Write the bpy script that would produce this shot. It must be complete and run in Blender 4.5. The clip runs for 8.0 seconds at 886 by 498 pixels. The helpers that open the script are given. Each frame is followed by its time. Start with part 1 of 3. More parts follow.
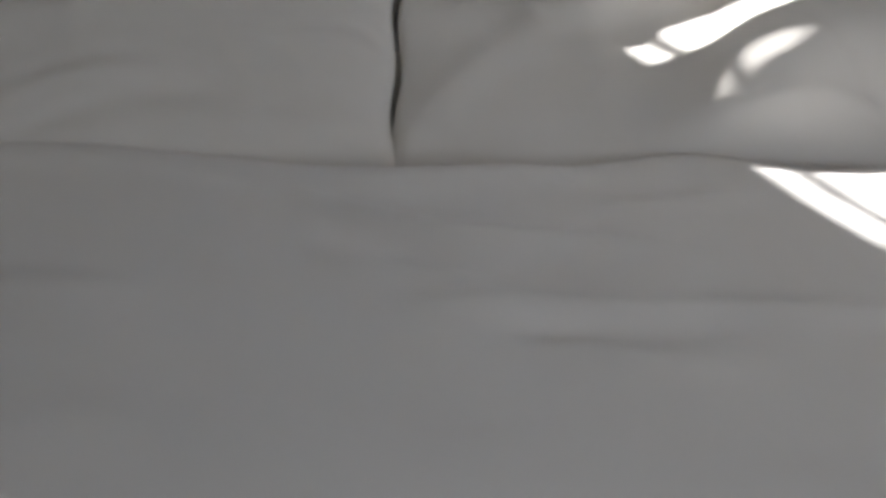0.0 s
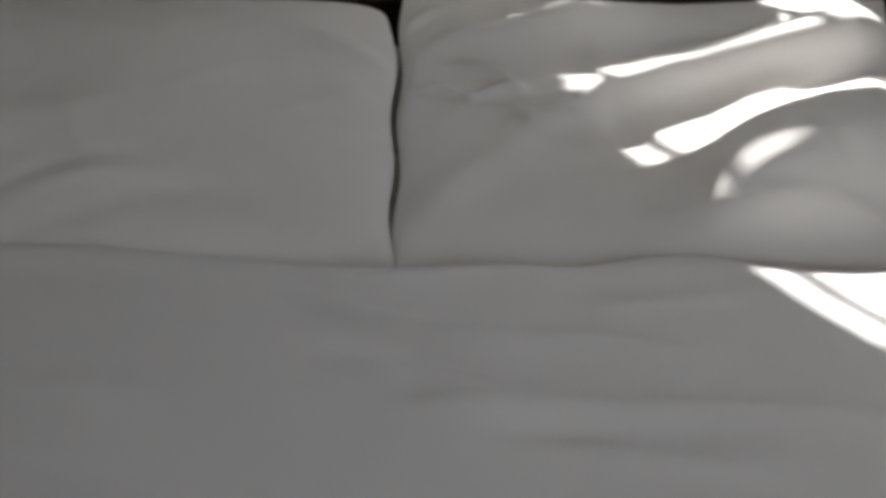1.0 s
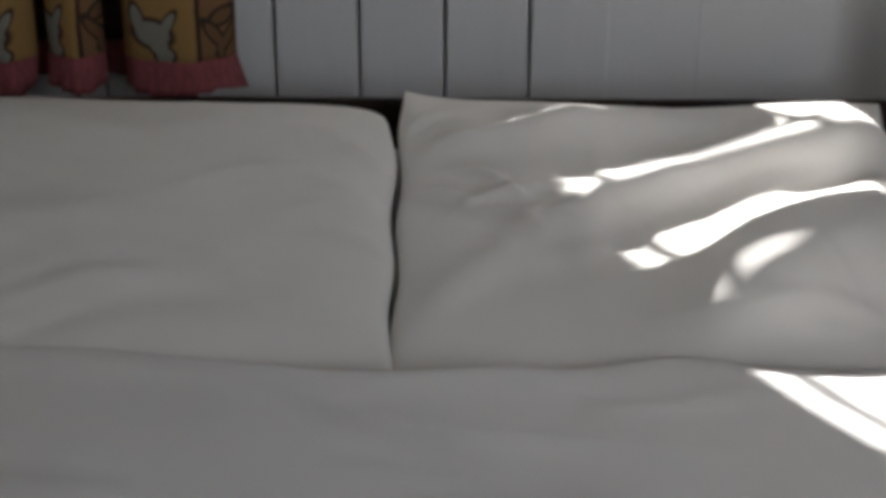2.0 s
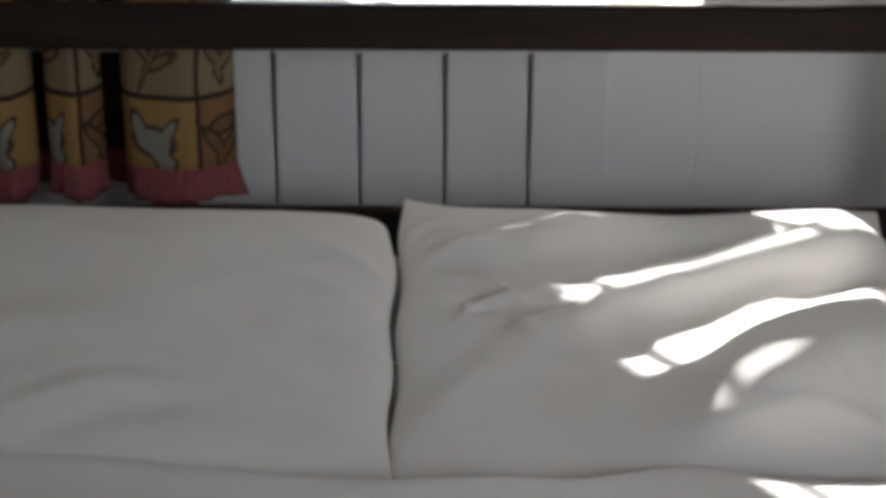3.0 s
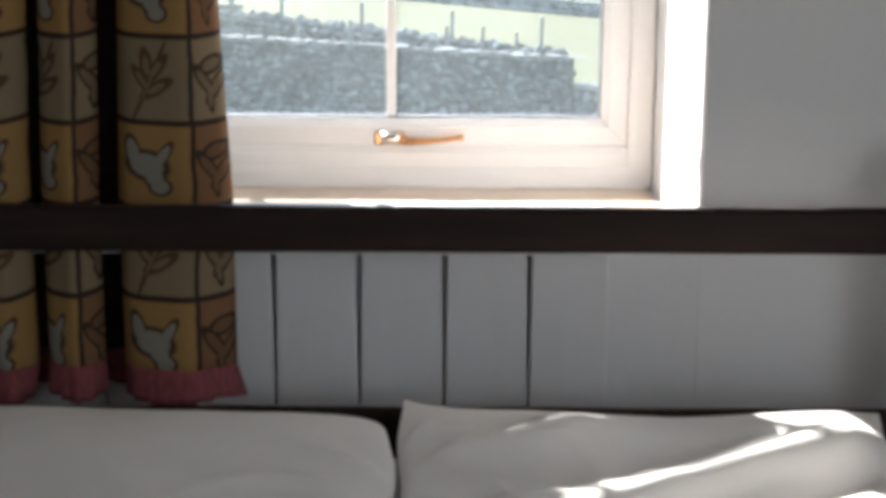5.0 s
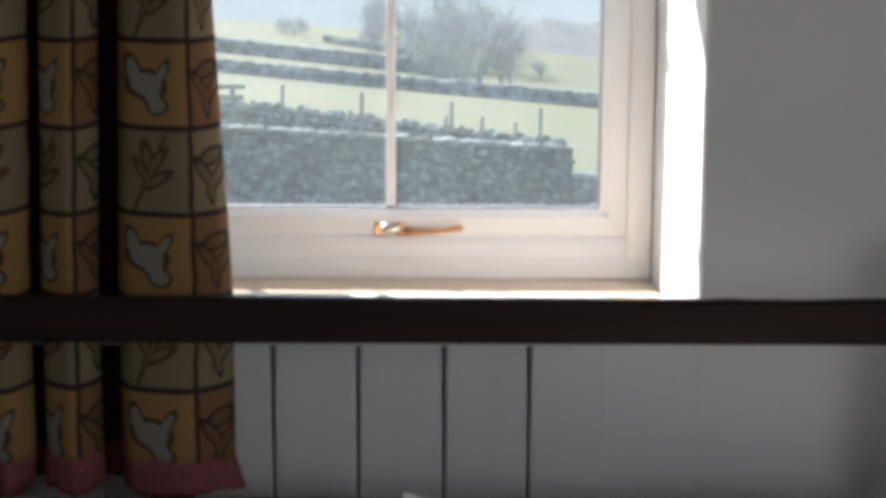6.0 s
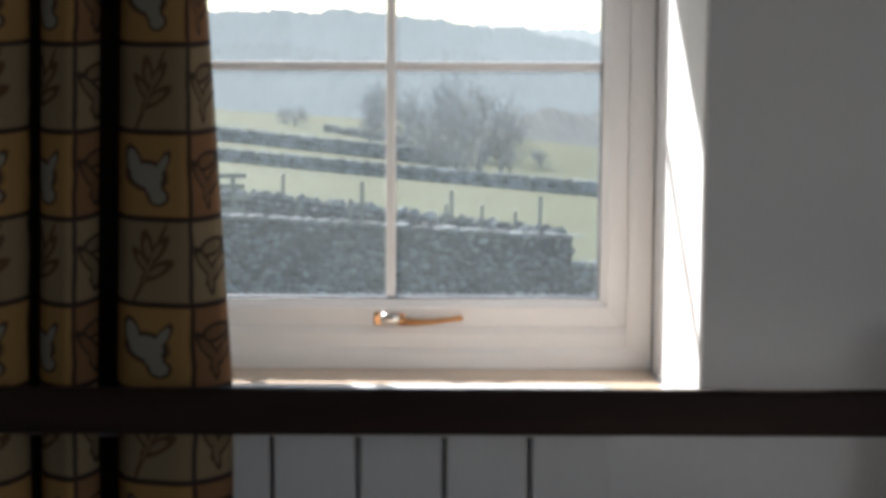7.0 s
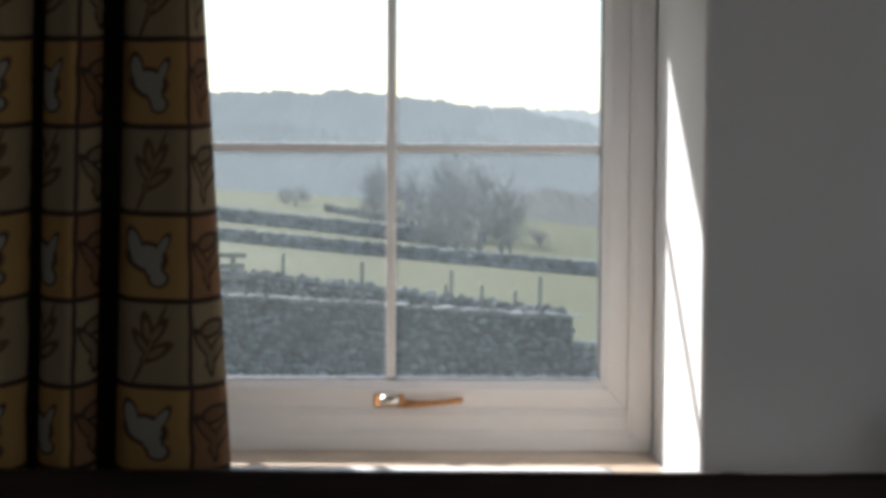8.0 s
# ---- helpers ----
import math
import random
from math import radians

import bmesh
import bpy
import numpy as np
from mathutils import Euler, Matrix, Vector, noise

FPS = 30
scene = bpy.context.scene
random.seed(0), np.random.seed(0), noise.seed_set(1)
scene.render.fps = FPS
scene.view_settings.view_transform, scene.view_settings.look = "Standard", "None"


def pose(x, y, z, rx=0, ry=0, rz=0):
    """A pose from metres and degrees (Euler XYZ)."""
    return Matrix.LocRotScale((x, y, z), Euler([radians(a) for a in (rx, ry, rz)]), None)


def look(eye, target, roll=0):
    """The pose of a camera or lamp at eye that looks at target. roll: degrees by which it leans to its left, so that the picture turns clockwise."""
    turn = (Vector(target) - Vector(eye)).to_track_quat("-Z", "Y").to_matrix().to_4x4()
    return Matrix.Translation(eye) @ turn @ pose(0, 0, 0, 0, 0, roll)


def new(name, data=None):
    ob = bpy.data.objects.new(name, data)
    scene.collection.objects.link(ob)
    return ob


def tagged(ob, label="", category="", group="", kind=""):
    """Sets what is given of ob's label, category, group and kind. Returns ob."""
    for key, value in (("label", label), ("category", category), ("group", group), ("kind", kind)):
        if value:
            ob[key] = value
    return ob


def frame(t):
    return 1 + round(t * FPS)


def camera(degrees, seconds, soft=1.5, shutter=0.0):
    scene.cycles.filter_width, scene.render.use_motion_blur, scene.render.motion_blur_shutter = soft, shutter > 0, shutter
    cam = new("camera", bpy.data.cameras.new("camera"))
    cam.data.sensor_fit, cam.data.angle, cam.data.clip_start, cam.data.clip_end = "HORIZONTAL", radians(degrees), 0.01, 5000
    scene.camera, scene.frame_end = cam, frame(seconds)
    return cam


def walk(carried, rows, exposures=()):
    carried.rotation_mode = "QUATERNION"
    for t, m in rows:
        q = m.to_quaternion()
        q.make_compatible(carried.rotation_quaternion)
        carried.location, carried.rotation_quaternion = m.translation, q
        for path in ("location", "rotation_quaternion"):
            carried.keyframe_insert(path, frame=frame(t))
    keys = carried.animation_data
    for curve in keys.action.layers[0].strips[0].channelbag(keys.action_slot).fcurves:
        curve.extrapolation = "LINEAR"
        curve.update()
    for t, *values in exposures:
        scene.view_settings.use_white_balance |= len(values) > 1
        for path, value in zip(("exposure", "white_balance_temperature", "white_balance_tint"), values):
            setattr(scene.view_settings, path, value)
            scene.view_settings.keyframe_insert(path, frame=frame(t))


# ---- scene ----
# ---- camera: a tilt on a stand at the foot of the bed, lens a little ahead of the pivot ----
cam = camera(31.71, 8.0, soft=4.7)
PIVOT = Vector((0, 0, 1.43))
TILTS = [  # seconds, pitch, yaw, roll
    (0, -30.880, 0.032, 0.258), (0.5, -29.081, 0.011, 0.220), (1, -27.294, -0.012, 0.227),
    (1.5, -25.496, -0.021, 0.238), (3, -19.812, -0.025, 0.305), (3.5, -17.890, -0.024, 0.305),
    (4, -16.031, -0.011, 0.298), (4.5, -14.276, 0.001, 0.305), (6, -9.371, 0.000, 0.255),
    (6.5, -7.675, -0.003, 0.260), (7, -6.126, 0.012, 0.245), (7.5, -4.664, 0.017, 0.264), (8, -3.202, 0.023, 0.290)]
ROWS = []
for t, pitch, yaw, roll in TILTS:
    a, b = radians(pitch), radians(yaw)
    way = Vector((-math.sin(b) * math.cos(a), math.cos(b) * math.cos(a), math.sin(a)))
    eye = PIVOT + 0.0617 * way
    ROWS.append((t, look(eye, eye + way, roll)))
EXPOSURES = [(0, 1.87), (1.5, 1.78), (3.0, 2.02), (4.5, 2.02), (6.0, 1.56), (7.0, 1.05), (8.0, 0.68)]
walk(cam, ROWS, EXPOSURES)

# ---- light ----
SUN_TAN_AZ, SUN_SLOPE = 0.69, 0.86      # sideways and downward run of the sun's rays for each metre into the room
sun_dir = Vector((SUN_TAN_AZ, -1.0, -SUN_SLOPE)).normalized()
elevation = math.asin(-sun_dir.z)
world = bpy.data.worlds.new("sky")
scene.world = world
world.use_nodes = True
wn = world.node_tree.nodes
sky = wn.new("ShaderNodeTexSky")
sky.sky_type, sky.sun_disc = "NISHITA", False
sky.sun_elevation, sky.sun_rotation = elevation, math.atan2(-sun_dir.x, -sun_dir.y)
sky.air_density, sky.dust_density = 1.0, 1.2
world.node_tree.links.new(sky.outputs[0], wn["Background"].inputs[0])
wn["Background"].inputs[1].default_value = 0.15
sun_data = bpy.data.lights.new("sun", "SUN")
sun_data.energy, sun_data.angle, sun_data.color = 5.0, radians(0.9), (1.0, 0.975, 0.95)
sun = new("sun", sun_data)
sun.matrix_world = Matrix.Translation((-20, 25, 20)) @ sun_dir.to_track_quat("-Z", "Y").to_matrix().to_4x4()
# fill lamp in the opening of an unseen, assumed side window
area_data = bpy.data.lights.new("side_window_fill", "AREA")
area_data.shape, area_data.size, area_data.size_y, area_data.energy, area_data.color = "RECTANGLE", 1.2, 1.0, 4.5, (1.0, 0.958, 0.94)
side_light = new("side_window_fill", area_data)
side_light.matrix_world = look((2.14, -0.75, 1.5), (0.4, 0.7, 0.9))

# ---- materials ----
def material(name, base, rough=0.6, metal=0.0, vary=0.12, scale=6.0, grain=60.0, bump=0.1, bump_dist=0.004, stretch=(1, 1, 1), tint=None, detail=4.0, spec=0.5):
    """A surface with colour variation at two scales and fine relief; tint is a second colour that the noise mixes in."""
    m = bpy.data.materials.new(name)
    m.use_nodes = True
    n, l = m.node_tree.nodes, m.node_tree.links
    p = n["Principled BSDF"]
    p.inputs["Roughness"].default_value, p.inputs["Metallic"].default_value = rough, metal
    p.inputs["Specular IOR Level"].default_value = spec
    co = n.new("ShaderNodeTexCoord")
    mp = n.new("ShaderNodeMapping")
    mp.inputs["Scale"].default_value = stretch
    l.new(co.outputs["Object"], mp.inputs["Vector"])
    big, fine = n.new("ShaderNodeTexNoise"), n.new("ShaderNodeTexNoise")
    big.inputs["Scale"].default_value, big.inputs["Detail"].default_value = scale, detail
    fine.inputs["Scale"].default_value, fine.inputs["Detail"].default_value = grain, 3
    for k in (big, fine):
        l.new(mp.outputs[0], k.inputs["Vector"])
    ramp = n.new("ShaderNodeMix")
    ramp.data_type = "RGBA"
    second = tint or tuple(c * (1 - vary) for c in base)
    ramp.inputs["A"].default_value, ramp.inputs["B"].default_value = (*base, 1), (*second, 1)
    wide = n.new("ShaderNodeMapRange")
    wide.inputs["From Min"].default_value, wide.inputs["From Max"].default_value = 0.32, 0.68
    l.new(big.outputs["Fac"], wide.inputs["Value"])
    l.new(wide.outputs[0], ramp.inputs["Factor"])
    hue = n.new("ShaderNodeHueSaturation")
    mul = n.new("ShaderNodeMapRange")
    mul.inputs["To Min"].default_value, mul.inputs["To Max"].default_value = 1 - vary, 1 + vary
    l.new(fine.outputs["Fac"], mul.inputs["Value"])
    l.new(mul.outputs[0], hue.inputs["Value"])
    l.new(ramp.outputs["Result"], hue.inputs["Color"])
    l.new(hue.outputs[0], p.inputs["Base Color"])
    b = n.new("ShaderNodeBump")
    b.inputs["Strength"].default_value, b.inputs["Distance"].default_value = bump, bump_dist
    l.new(fine.outputs["Fac"], b.inputs["Height"])
    l.new(b.outputs[0], p.inputs["Normal"])
    return m


def add_random(m, low, high):
    """Pieces of one material differ a little in brightness."""
    n, l = m.node_tree.nodes, m.node_tree.links
    p = n["Principled BSDF"]
    src = p.inputs["Base Color"].links[0].from_socket
    info, geo, add = n.new("ShaderNodeObjectInfo"), n.new("ShaderNodeNewGeometry"), n.new("ShaderNodeMath")
    add.operation = "ADD"
    l.new(info.outputs["Random"], add.inputs[0])
    l.new(geo.outputs["Random Per Island"], add.inputs[1])
    fr = n.new("ShaderNodeMath")
    fr.operation = "FRACT"
    l.new(add.outputs[0], fr.inputs[0])
    mr = n.new("ShaderNodeMapRange")
    mr.inputs["To Min"].default_value, mr.inputs["To Max"].default_value = low, high
    l.new(fr.outputs[0], mr.inputs["Value"])
    h = n.new("ShaderNodeHueSaturation")
    l.new(mr.outputs[0], h.inputs["Value"])
    l.new(src, h.inputs["Color"])
    l.new(h.outputs[0], p.inputs["Base Color"])
    return m


PLASTER = material("painted_plaster", (0.79, 0.795, 0.81), 0.9, vary=0.03, scale=2.0, grain=90, bump=0.25, bump_dist=0.002)
BOARD_PAINT = material("painted_boards", (0.78, 0.785, 0.80), 0.8, vary=0.03, scale=3.0, grain=40, bump=0.08, stretch=(3, 3, 0.4))
CEILING_PAINT = material("ceiling_paint", (0.8, 0.8, 0.79), 0.95, vary=0.02, scale=1.0, grain=50, bump=0.1)
CARPET = material("carpet", (0.30, 0.24, 0.18), 0.95, vary=0.25, scale=5, grain=300, bump=0.6)
UPVC = material("white_frame", (0.91, 0.905, 0.905), 0.35, vary=0.02, scale=3, grain=30, bump=0.03)
PINE = material("pine_sill", (0.68, 0.56, 0.45), 0.35, vary=0.15, scale=3, grain=22, bump=0.08, stretch=(0.6, 8, 8), tint=(0.60, 0.46, 0.34))
DARK_WOOD = material("dark_stained_wood", (0.024, 0.0125, 0.009), 0.6, vary=0.3, scale=4, grain=26, bump=0.12, stretch=(0.7, 9, 9), tint=(0.013, 0.007, 0.005), spec=0.22)
# pale metal for the handle's boss, painting in the sun's glint
GLINT_METAL = material("glint_metal", (0.86, 0.82, 0.77), 0.16, metal=1.0, vary=0.06, scale=40, grain=150, bump=0.04)
BRASS = material("brass", (0.72, 0.37, 0.16), 0.2, metal=1.0, vary=0.1, scale=30, grain=120, bump=0.05)
LINEN = material("white_cotton", (0.80, 0.775, 0.742), 0.9, vary=0.02, scale=3.0, grain=420, bump=0.12, bump_dist=0.001, spec=0.2)
DUVET_COTTON = material("duvet_cotton", (0.79, 0.772, 0.752), 0.9, vary=0.02, scale=2.0, grain=420, bump=0.12, bump_dist=0.001, spec=0.2)
TICKING = material("mattress_cloth", (0.7, 0.68, 0.62), 0.9, vary=0.05, scale=8, grain=200)
GRASS = material("grass", (0.054, 0.052, 0.003), 0.9, vary=0.25, scale=0.12, grain=2.2, bump=0.5, bump_dist=0.1, tint=(0.072, 0.067, 0.007), detail=8)
STONE = add_random(material("field_stone", (0.070, 0.074, 0.073), 0.9, vary=0.3, scale=2.5, grain=14, bump=0.6, bump_dist=0.03, tint=(0.15, 0.15, 0.142)), 0.2, 2.0)
# paler stone for the far walls, standing in for haze over distance
HAZED_STONE = add_random(material("hazed_field_stone", (0.15, 0.152, 0.15), 0.9, vary=0.3, scale=2.0, grain=9, bump=0.6, bump_dist=0.04, tint=(0.24, 0.24, 0.23)), 0.5, 1.6)
PALE_STONE = add_random(material("pale_coping_stone", (0.17, 0.17, 0.16), 0.9, vary=0.25, scale=2.5, grain=14, bump=0.5, bump_dist=0.03, tint=(0.11, 0.11, 0.105)), 0.5, 1.5)
POST_WOOD = material("weathered_wood", (0.24, 0.22, 0.18), 0.9, vary=0.25, scale=6, grain=40, stretch=(8, 8, 0.6))
# bark lightened in its colour for haze, more so on the farther trees
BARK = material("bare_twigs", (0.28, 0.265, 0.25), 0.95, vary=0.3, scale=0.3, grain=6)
BARK_HAZED = material("hazed_bare_twigs", (0.32, 0.31, 0.305), 0.95, vary=0.25, scale=0.3, grain=6)
EDGE_TAPE = material("glazing_gasket", (0.06, 0.06, 0.07), 0.6)


def glass_material():
    """Clear window glass with fine dusty specks, and a thin sunlit film added for the outdoor haze."""
    m = bpy.data.materials.new("window_glass")
    m.use_nodes = True
    n, l = m.node_tree.nodes, m.node_tree.links
    n.remove(n["Principled BSDF"])
    clear, gloss, dust_haze = n.new("ShaderNodeBsdfTransparent"), n.new("ShaderNodeBsdfGlossy"), n.new("ShaderNodeBsdfTranslucent")
    clear.inputs[0].default_value = (0.93, 0.96, 0.97, 1)
    gloss.inputs["Roughness"].default_value = 0.02
    dust_haze.inputs[0].default_value = (0.80, 0.90, 0.93, 1)
    fres, mixa, mixb = n.new("ShaderNodeFresnel"), n.new("ShaderNodeMixShader"), n.new("ShaderNodeMixShader")
    fres.inputs[0].default_value = 1.35
    l.new(fres.outputs[0], mixa.inputs[0])
    l.new(clear.outputs[0], mixa.inputs[1])
    l.new(gloss.outputs[0], mixa.inputs[2])
    co, noi, mr = n.new("ShaderNodeTexCoord"), n.new("ShaderNodeTexNoise"), n.new("ShaderNodeMapRange")
    noi.inputs["Scale"].default_value, noi.inputs["Detail"].default_value = 4, 6
    # film strength: the veil that puts outdoor haze over the view
    mr.inputs["To Min"].default_value, mr.inputs["To Max"].default_value = 0.012, 0.040
    speck, cut, add = n.new("ShaderNodeTexNoise"), n.new("ShaderNodeMapRange"), n.new("ShaderNodeMath")
    speck.inputs["Scale"].default_value, speck.inputs["Detail"].default_value = 230, 2
    cut.inputs["From Min"].default_value, cut.inputs["From Max"].default_value, cut.inputs["To Max"].default_value = 0.66, 0.76, 0.09
    add.operation = "ADD"
    l.new(co.outputs["Object"], speck.inputs["Vector"])
    l.new(speck.outputs["Fac"], cut.inputs["Value"])
    l.new(mr.outputs[0], add.inputs[0])
    l.new(cut.outputs[0], add.inputs[1])
    l.new(co.outputs["Object"], noi.inputs["Vector"])
    l.new(noi.outputs["Fac"], mr.inputs["Value"])
    l.new(add.outputs[0], mixb.inputs[0])
    l.new(mixa.outputs[0], mixb.inputs[1])
    l.new(dust_haze.outputs[0], mixb.inputs[2])
    l.new(mixb.outputs[0], n["Material Output"].inputs[0])
    return m


GLASS = glass_material()


def curtain_material():
    """Printed cotton: dark grid lines, ochre squares with plain pale shapes, beige squares with wheat sprigs. Map: u along the cloth, v up, one unit a square."""
    m = bpy.data.materials.new("printed_cotton")
    m.use_nodes = True
    n, l = m.node_tree.nodes, m.node_tree.links
    p = n["Principled BSDF"]
    p.inputs["Roughness"].default_value, p.inputs["Specular IOR Level"].default_value = 0.95, 0.1

    def op(kind, a, b=None, c=None):
        k = n.new("ShaderNodeMath")
        k.operation = kind
        for i, v in enumerate((a, b, c)):
            if v is None:
                continue
            if isinstance(v, (int, float)):
                k.inputs[i].default_value = v
            else:
                l.new(v, k.inputs[i])
        return k.outputs[0]

    uv, sep = n.new("ShaderNodeUVMap"), n.new("ShaderNodeSeparateXYZ")
    uv.uv_map = "cloth"
    l.new(uv.outputs[0], sep.inputs[0])
    wob = n.new("ShaderNodeTexNoise")
    wob.inputs["Scale"].default_value = 2.5
    l.new(uv.outputs[0], wob.inputs["Vector"])
    U = op("ADD", sep.outputs[0], op("MULTIPLY", op("SUBTRACT", wob.outputs["Fac"], 0.5), 0.06))
    V = sep.outputs[1]
    iu, iv = op("FLOOR", U), op("FLOOR", V)
    fu, fv = op("SUBTRACT", op("SUBTRACT", U, iu), 0.5), op("SUBTRACT", op("SUBTRACT", V, iv), 0.5)
    odd_row = op("MODULO", op("ABSOLUTE", iv), 2.0)
    odd_col = op("MODULO", op("ABSOLUTE", iu), 2.0)

    def blob(cx, cy, rx, ry, deg=0.0):
        ca, sa = math.cos(radians(deg)), math.sin(radians(deg))
        du, dv = op("SUBTRACT", fu, cx), op("SUBTRACT", fv, cy)
        a = op("DIVIDE", op("ADD", op("MULTIPLY", du, ca), op("MULTIPLY", dv, sa)), rx)
        b = op("DIVIDE", op("SUBTRACT", op("MULTIPLY", dv, ca), op("MULTIPLY", du, sa)), ry)
        return op("SUBTRACT", op("SQRT", op("ADD", op("MULTIPLY", a, a), op("MULTIPLY", b, b))), 1.0)

    def union(items):
        out = items[0]
        for i in items[1:]:
            out = op("MINIMUM", out, i)
        return out

    def inside(d, edge, soft=0.12):
        return op("SUBTRACT", 1.0, op("MINIMUM", op("MAXIMUM", op("DIVIDE", op("SUBTRACT", d, edge), soft), 0.0), 1.0))

    motif = union([blob(-0.02, 0.0, 0.21, 0.14, -8), blob(-0.19, 0.14, 0.075, 0.17, 14), blob(0.16, 0.10, 0.055, 0.17, -32), blob(0.06, -0.13, 0.11, 0.10, -30), blob(0.12, -0.24, 0.11, 0.085)])
    sprig = union([blob(0.02, -0.02, 0.02, 0.34, -24), blob(0.10, 0.12, 0.05, 0.15, -40), blob(-0.02, 0.16, 0.05, 0.14, 10), blob(0.10, -0.10, 0.05, 0.15, -60), blob(-0.08, 0.0, 0.04, 0.13, 35)])
    flower = union([blob(-0.26, 0.16, 0.12, 0.08, 25), blob(-0.34, -0.02, 0.05, 0.18, 30), blob(-0.20, -0.08, 0.05, 0.18, -30), blob(-0.28, -0.22, 0.03, 0.14, 5)])

    def mix(fac, a, b):
        k = n.new("ShaderNodeMix")
        k.data_type = "RGBA"
        for v, name in ((a, "A"), (b, "B")):
            if isinstance(v, tuple):
                k.inputs[name].default_value = (*v, 1)
            else:
                l.new(v, k.inputs[name])
        l.new(fac, k.inputs["Factor"])
        return k.outputs["Result"]

    ground = mix(odd_row, (0.31, 0.185, 0.072), (0.225, 0.17, 0.105))
    ground = mix(op("MULTIPLY", odd_col, op("SUBTRACT", 1.0, odd_row)), ground, (0.21, 0.112, 0.058))
    # pale shapes on even rows and columns
    is_pale = op("MULTIPLY", op("SUBTRACT", 1.0, odd_row), op("SUBTRACT", 1.0, odd_col))
    is_sprig = op("MULTIPLY", odd_row, op("SUBTRACT", 1.0, odd_col))
    col = mix(op("MULTIPLY", is_pale, inside(motif, 0.16, 0.30)), ground, (0.050, 0.030, 0.024))
    col = mix(op("MULTIPLY", is_pale, inside(motif, -0.12, 0.20)), col, (0.25, 0.235, 0.195))
    sprig_in = op("MULTIPLY", is_sprig, op("SUBTRACT", inside(sprig, 0.45, 0.25), op("MULTIPLY", inside(sprig, -0.3, 0.2), 0.8)))
    col = mix(sprig_in, col, (0.10, 0.06, 0.035))
    flower_in = op("MULTIPLY", odd_col, op("SUBTRACT", inside(flower, 0.25, 0.2), op("MULTIPLY", inside(flower, -0.25, 0.2), 0.7)))
    col = mix(flower_in, col, (0.05, 0.035, 0.025))
    def soft_line(d, edge):
        return op("MINIMUM", op("MAXIMUM", op("DIVIDE", op("SUBTRACT", op("ABSOLUTE", d), edge), 0.025), 0.0), 1.0)

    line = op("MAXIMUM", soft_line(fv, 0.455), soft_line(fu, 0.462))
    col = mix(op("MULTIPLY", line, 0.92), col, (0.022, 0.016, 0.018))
    weave = n.new("ShaderNodeTexNoise")
    weave.inputs["Scale"].default_value = 45
    l.new(uv.outputs[0], weave.inputs["Vector"])
    hs, mr = n.new("ShaderNodeHueSaturation"), n.new("ShaderNodeMapRange")
    mr.inputs["To Min"].default_value, mr.inputs["To Max"].default_value = 0.75, 1.25
    l.new(weave.outputs["Fac"], mr.inputs["Value"])
    l.new(mr.outputs[0], hs.inputs["Value"])
    l.new(col, hs.inputs["Color"])
    l.new(hs.outputs[0], p.inputs["Base Color"])
    bmp = n.new("ShaderNodeBump")
    bmp.inputs["Strength"].default_value, bmp.inputs["Distance"].default_value = 0.2, 0.002
    l.new(weave.outputs["Fac"], bmp.inputs["Height"])
    l.new(bmp.outputs[0], p.inputs["Normal"])
    return m


PRINTED_COTTON = curtain_material()
FRILL = material("red_frill_cotton", (0.30, 0.075, 0.08), 0.9, vary=0.3, scale=30, grain=200, stretch=(6, 6, 1), tint=(0.18, 0.05, 0.055))

# ---- helpers ----
def part(name, bm, mat, parent=None, label="", smooth=False):
    me = bpy.data.meshes.new(name)
    bm.normal_update()
    bm.to_mesh(me)
    bm.free()
    if smooth:
        for f in me.polygons:
            f.use_smooth = True
    me.materials.append(mat)
    ob = new(name, me)
    if parent is not None:
        ob.parent = parent
        ob.matrix_parent_inverse = parent.matrix_world.inverted() if parent.type != "EMPTY" or parent.matrix_world != Matrix() else Matrix()
    if label:
        tagged(ob, label)
    return ob


def empty(name, x, y, z):
    """A thing's base; its parts are given in world coordinates."""
    ob = new(name)
    ob.empty_display_size = 0.1
    ob.matrix_world = Matrix.Translation((x, y, z))
    return ob


def child(name, bm, mat, parent, label="", smooth=False):
    """A part under a thing, or under a part, its bmesh in world coordinates."""
    ob = part(name, bm, mat, None, label, smooth)
    base, up = Vector((0, 0, 0)), parent
    while up is not None:
        base += up.location
        up = up.parent
    ob.data.transform(Matrix.Translation(-base))
    ob.parent = parent
    return ob


def box(x0, x1, y0, y1, z0, z1, bevel=0.0, seg=2, bm=None):
    bm = bm or bmesh.new()
    m = Matrix.Translation(((x0 + x1) / 2, (y0 + y1) / 2, (z0 + z1) / 2)) @ Matrix.Diagonal((x1 - x0, y1 - y0, z1 - z0, 1))
    made = bmesh.ops.create_cube(bm, size=1, matrix=m)
    if bevel:
        edges = {e for v in made["verts"] for e in v.link_edges}
        bmesh.ops.bevel(bm, geom=list(edges), offset=bevel, segments=seg, affect="EDGES", profile=0.6)
    return bm


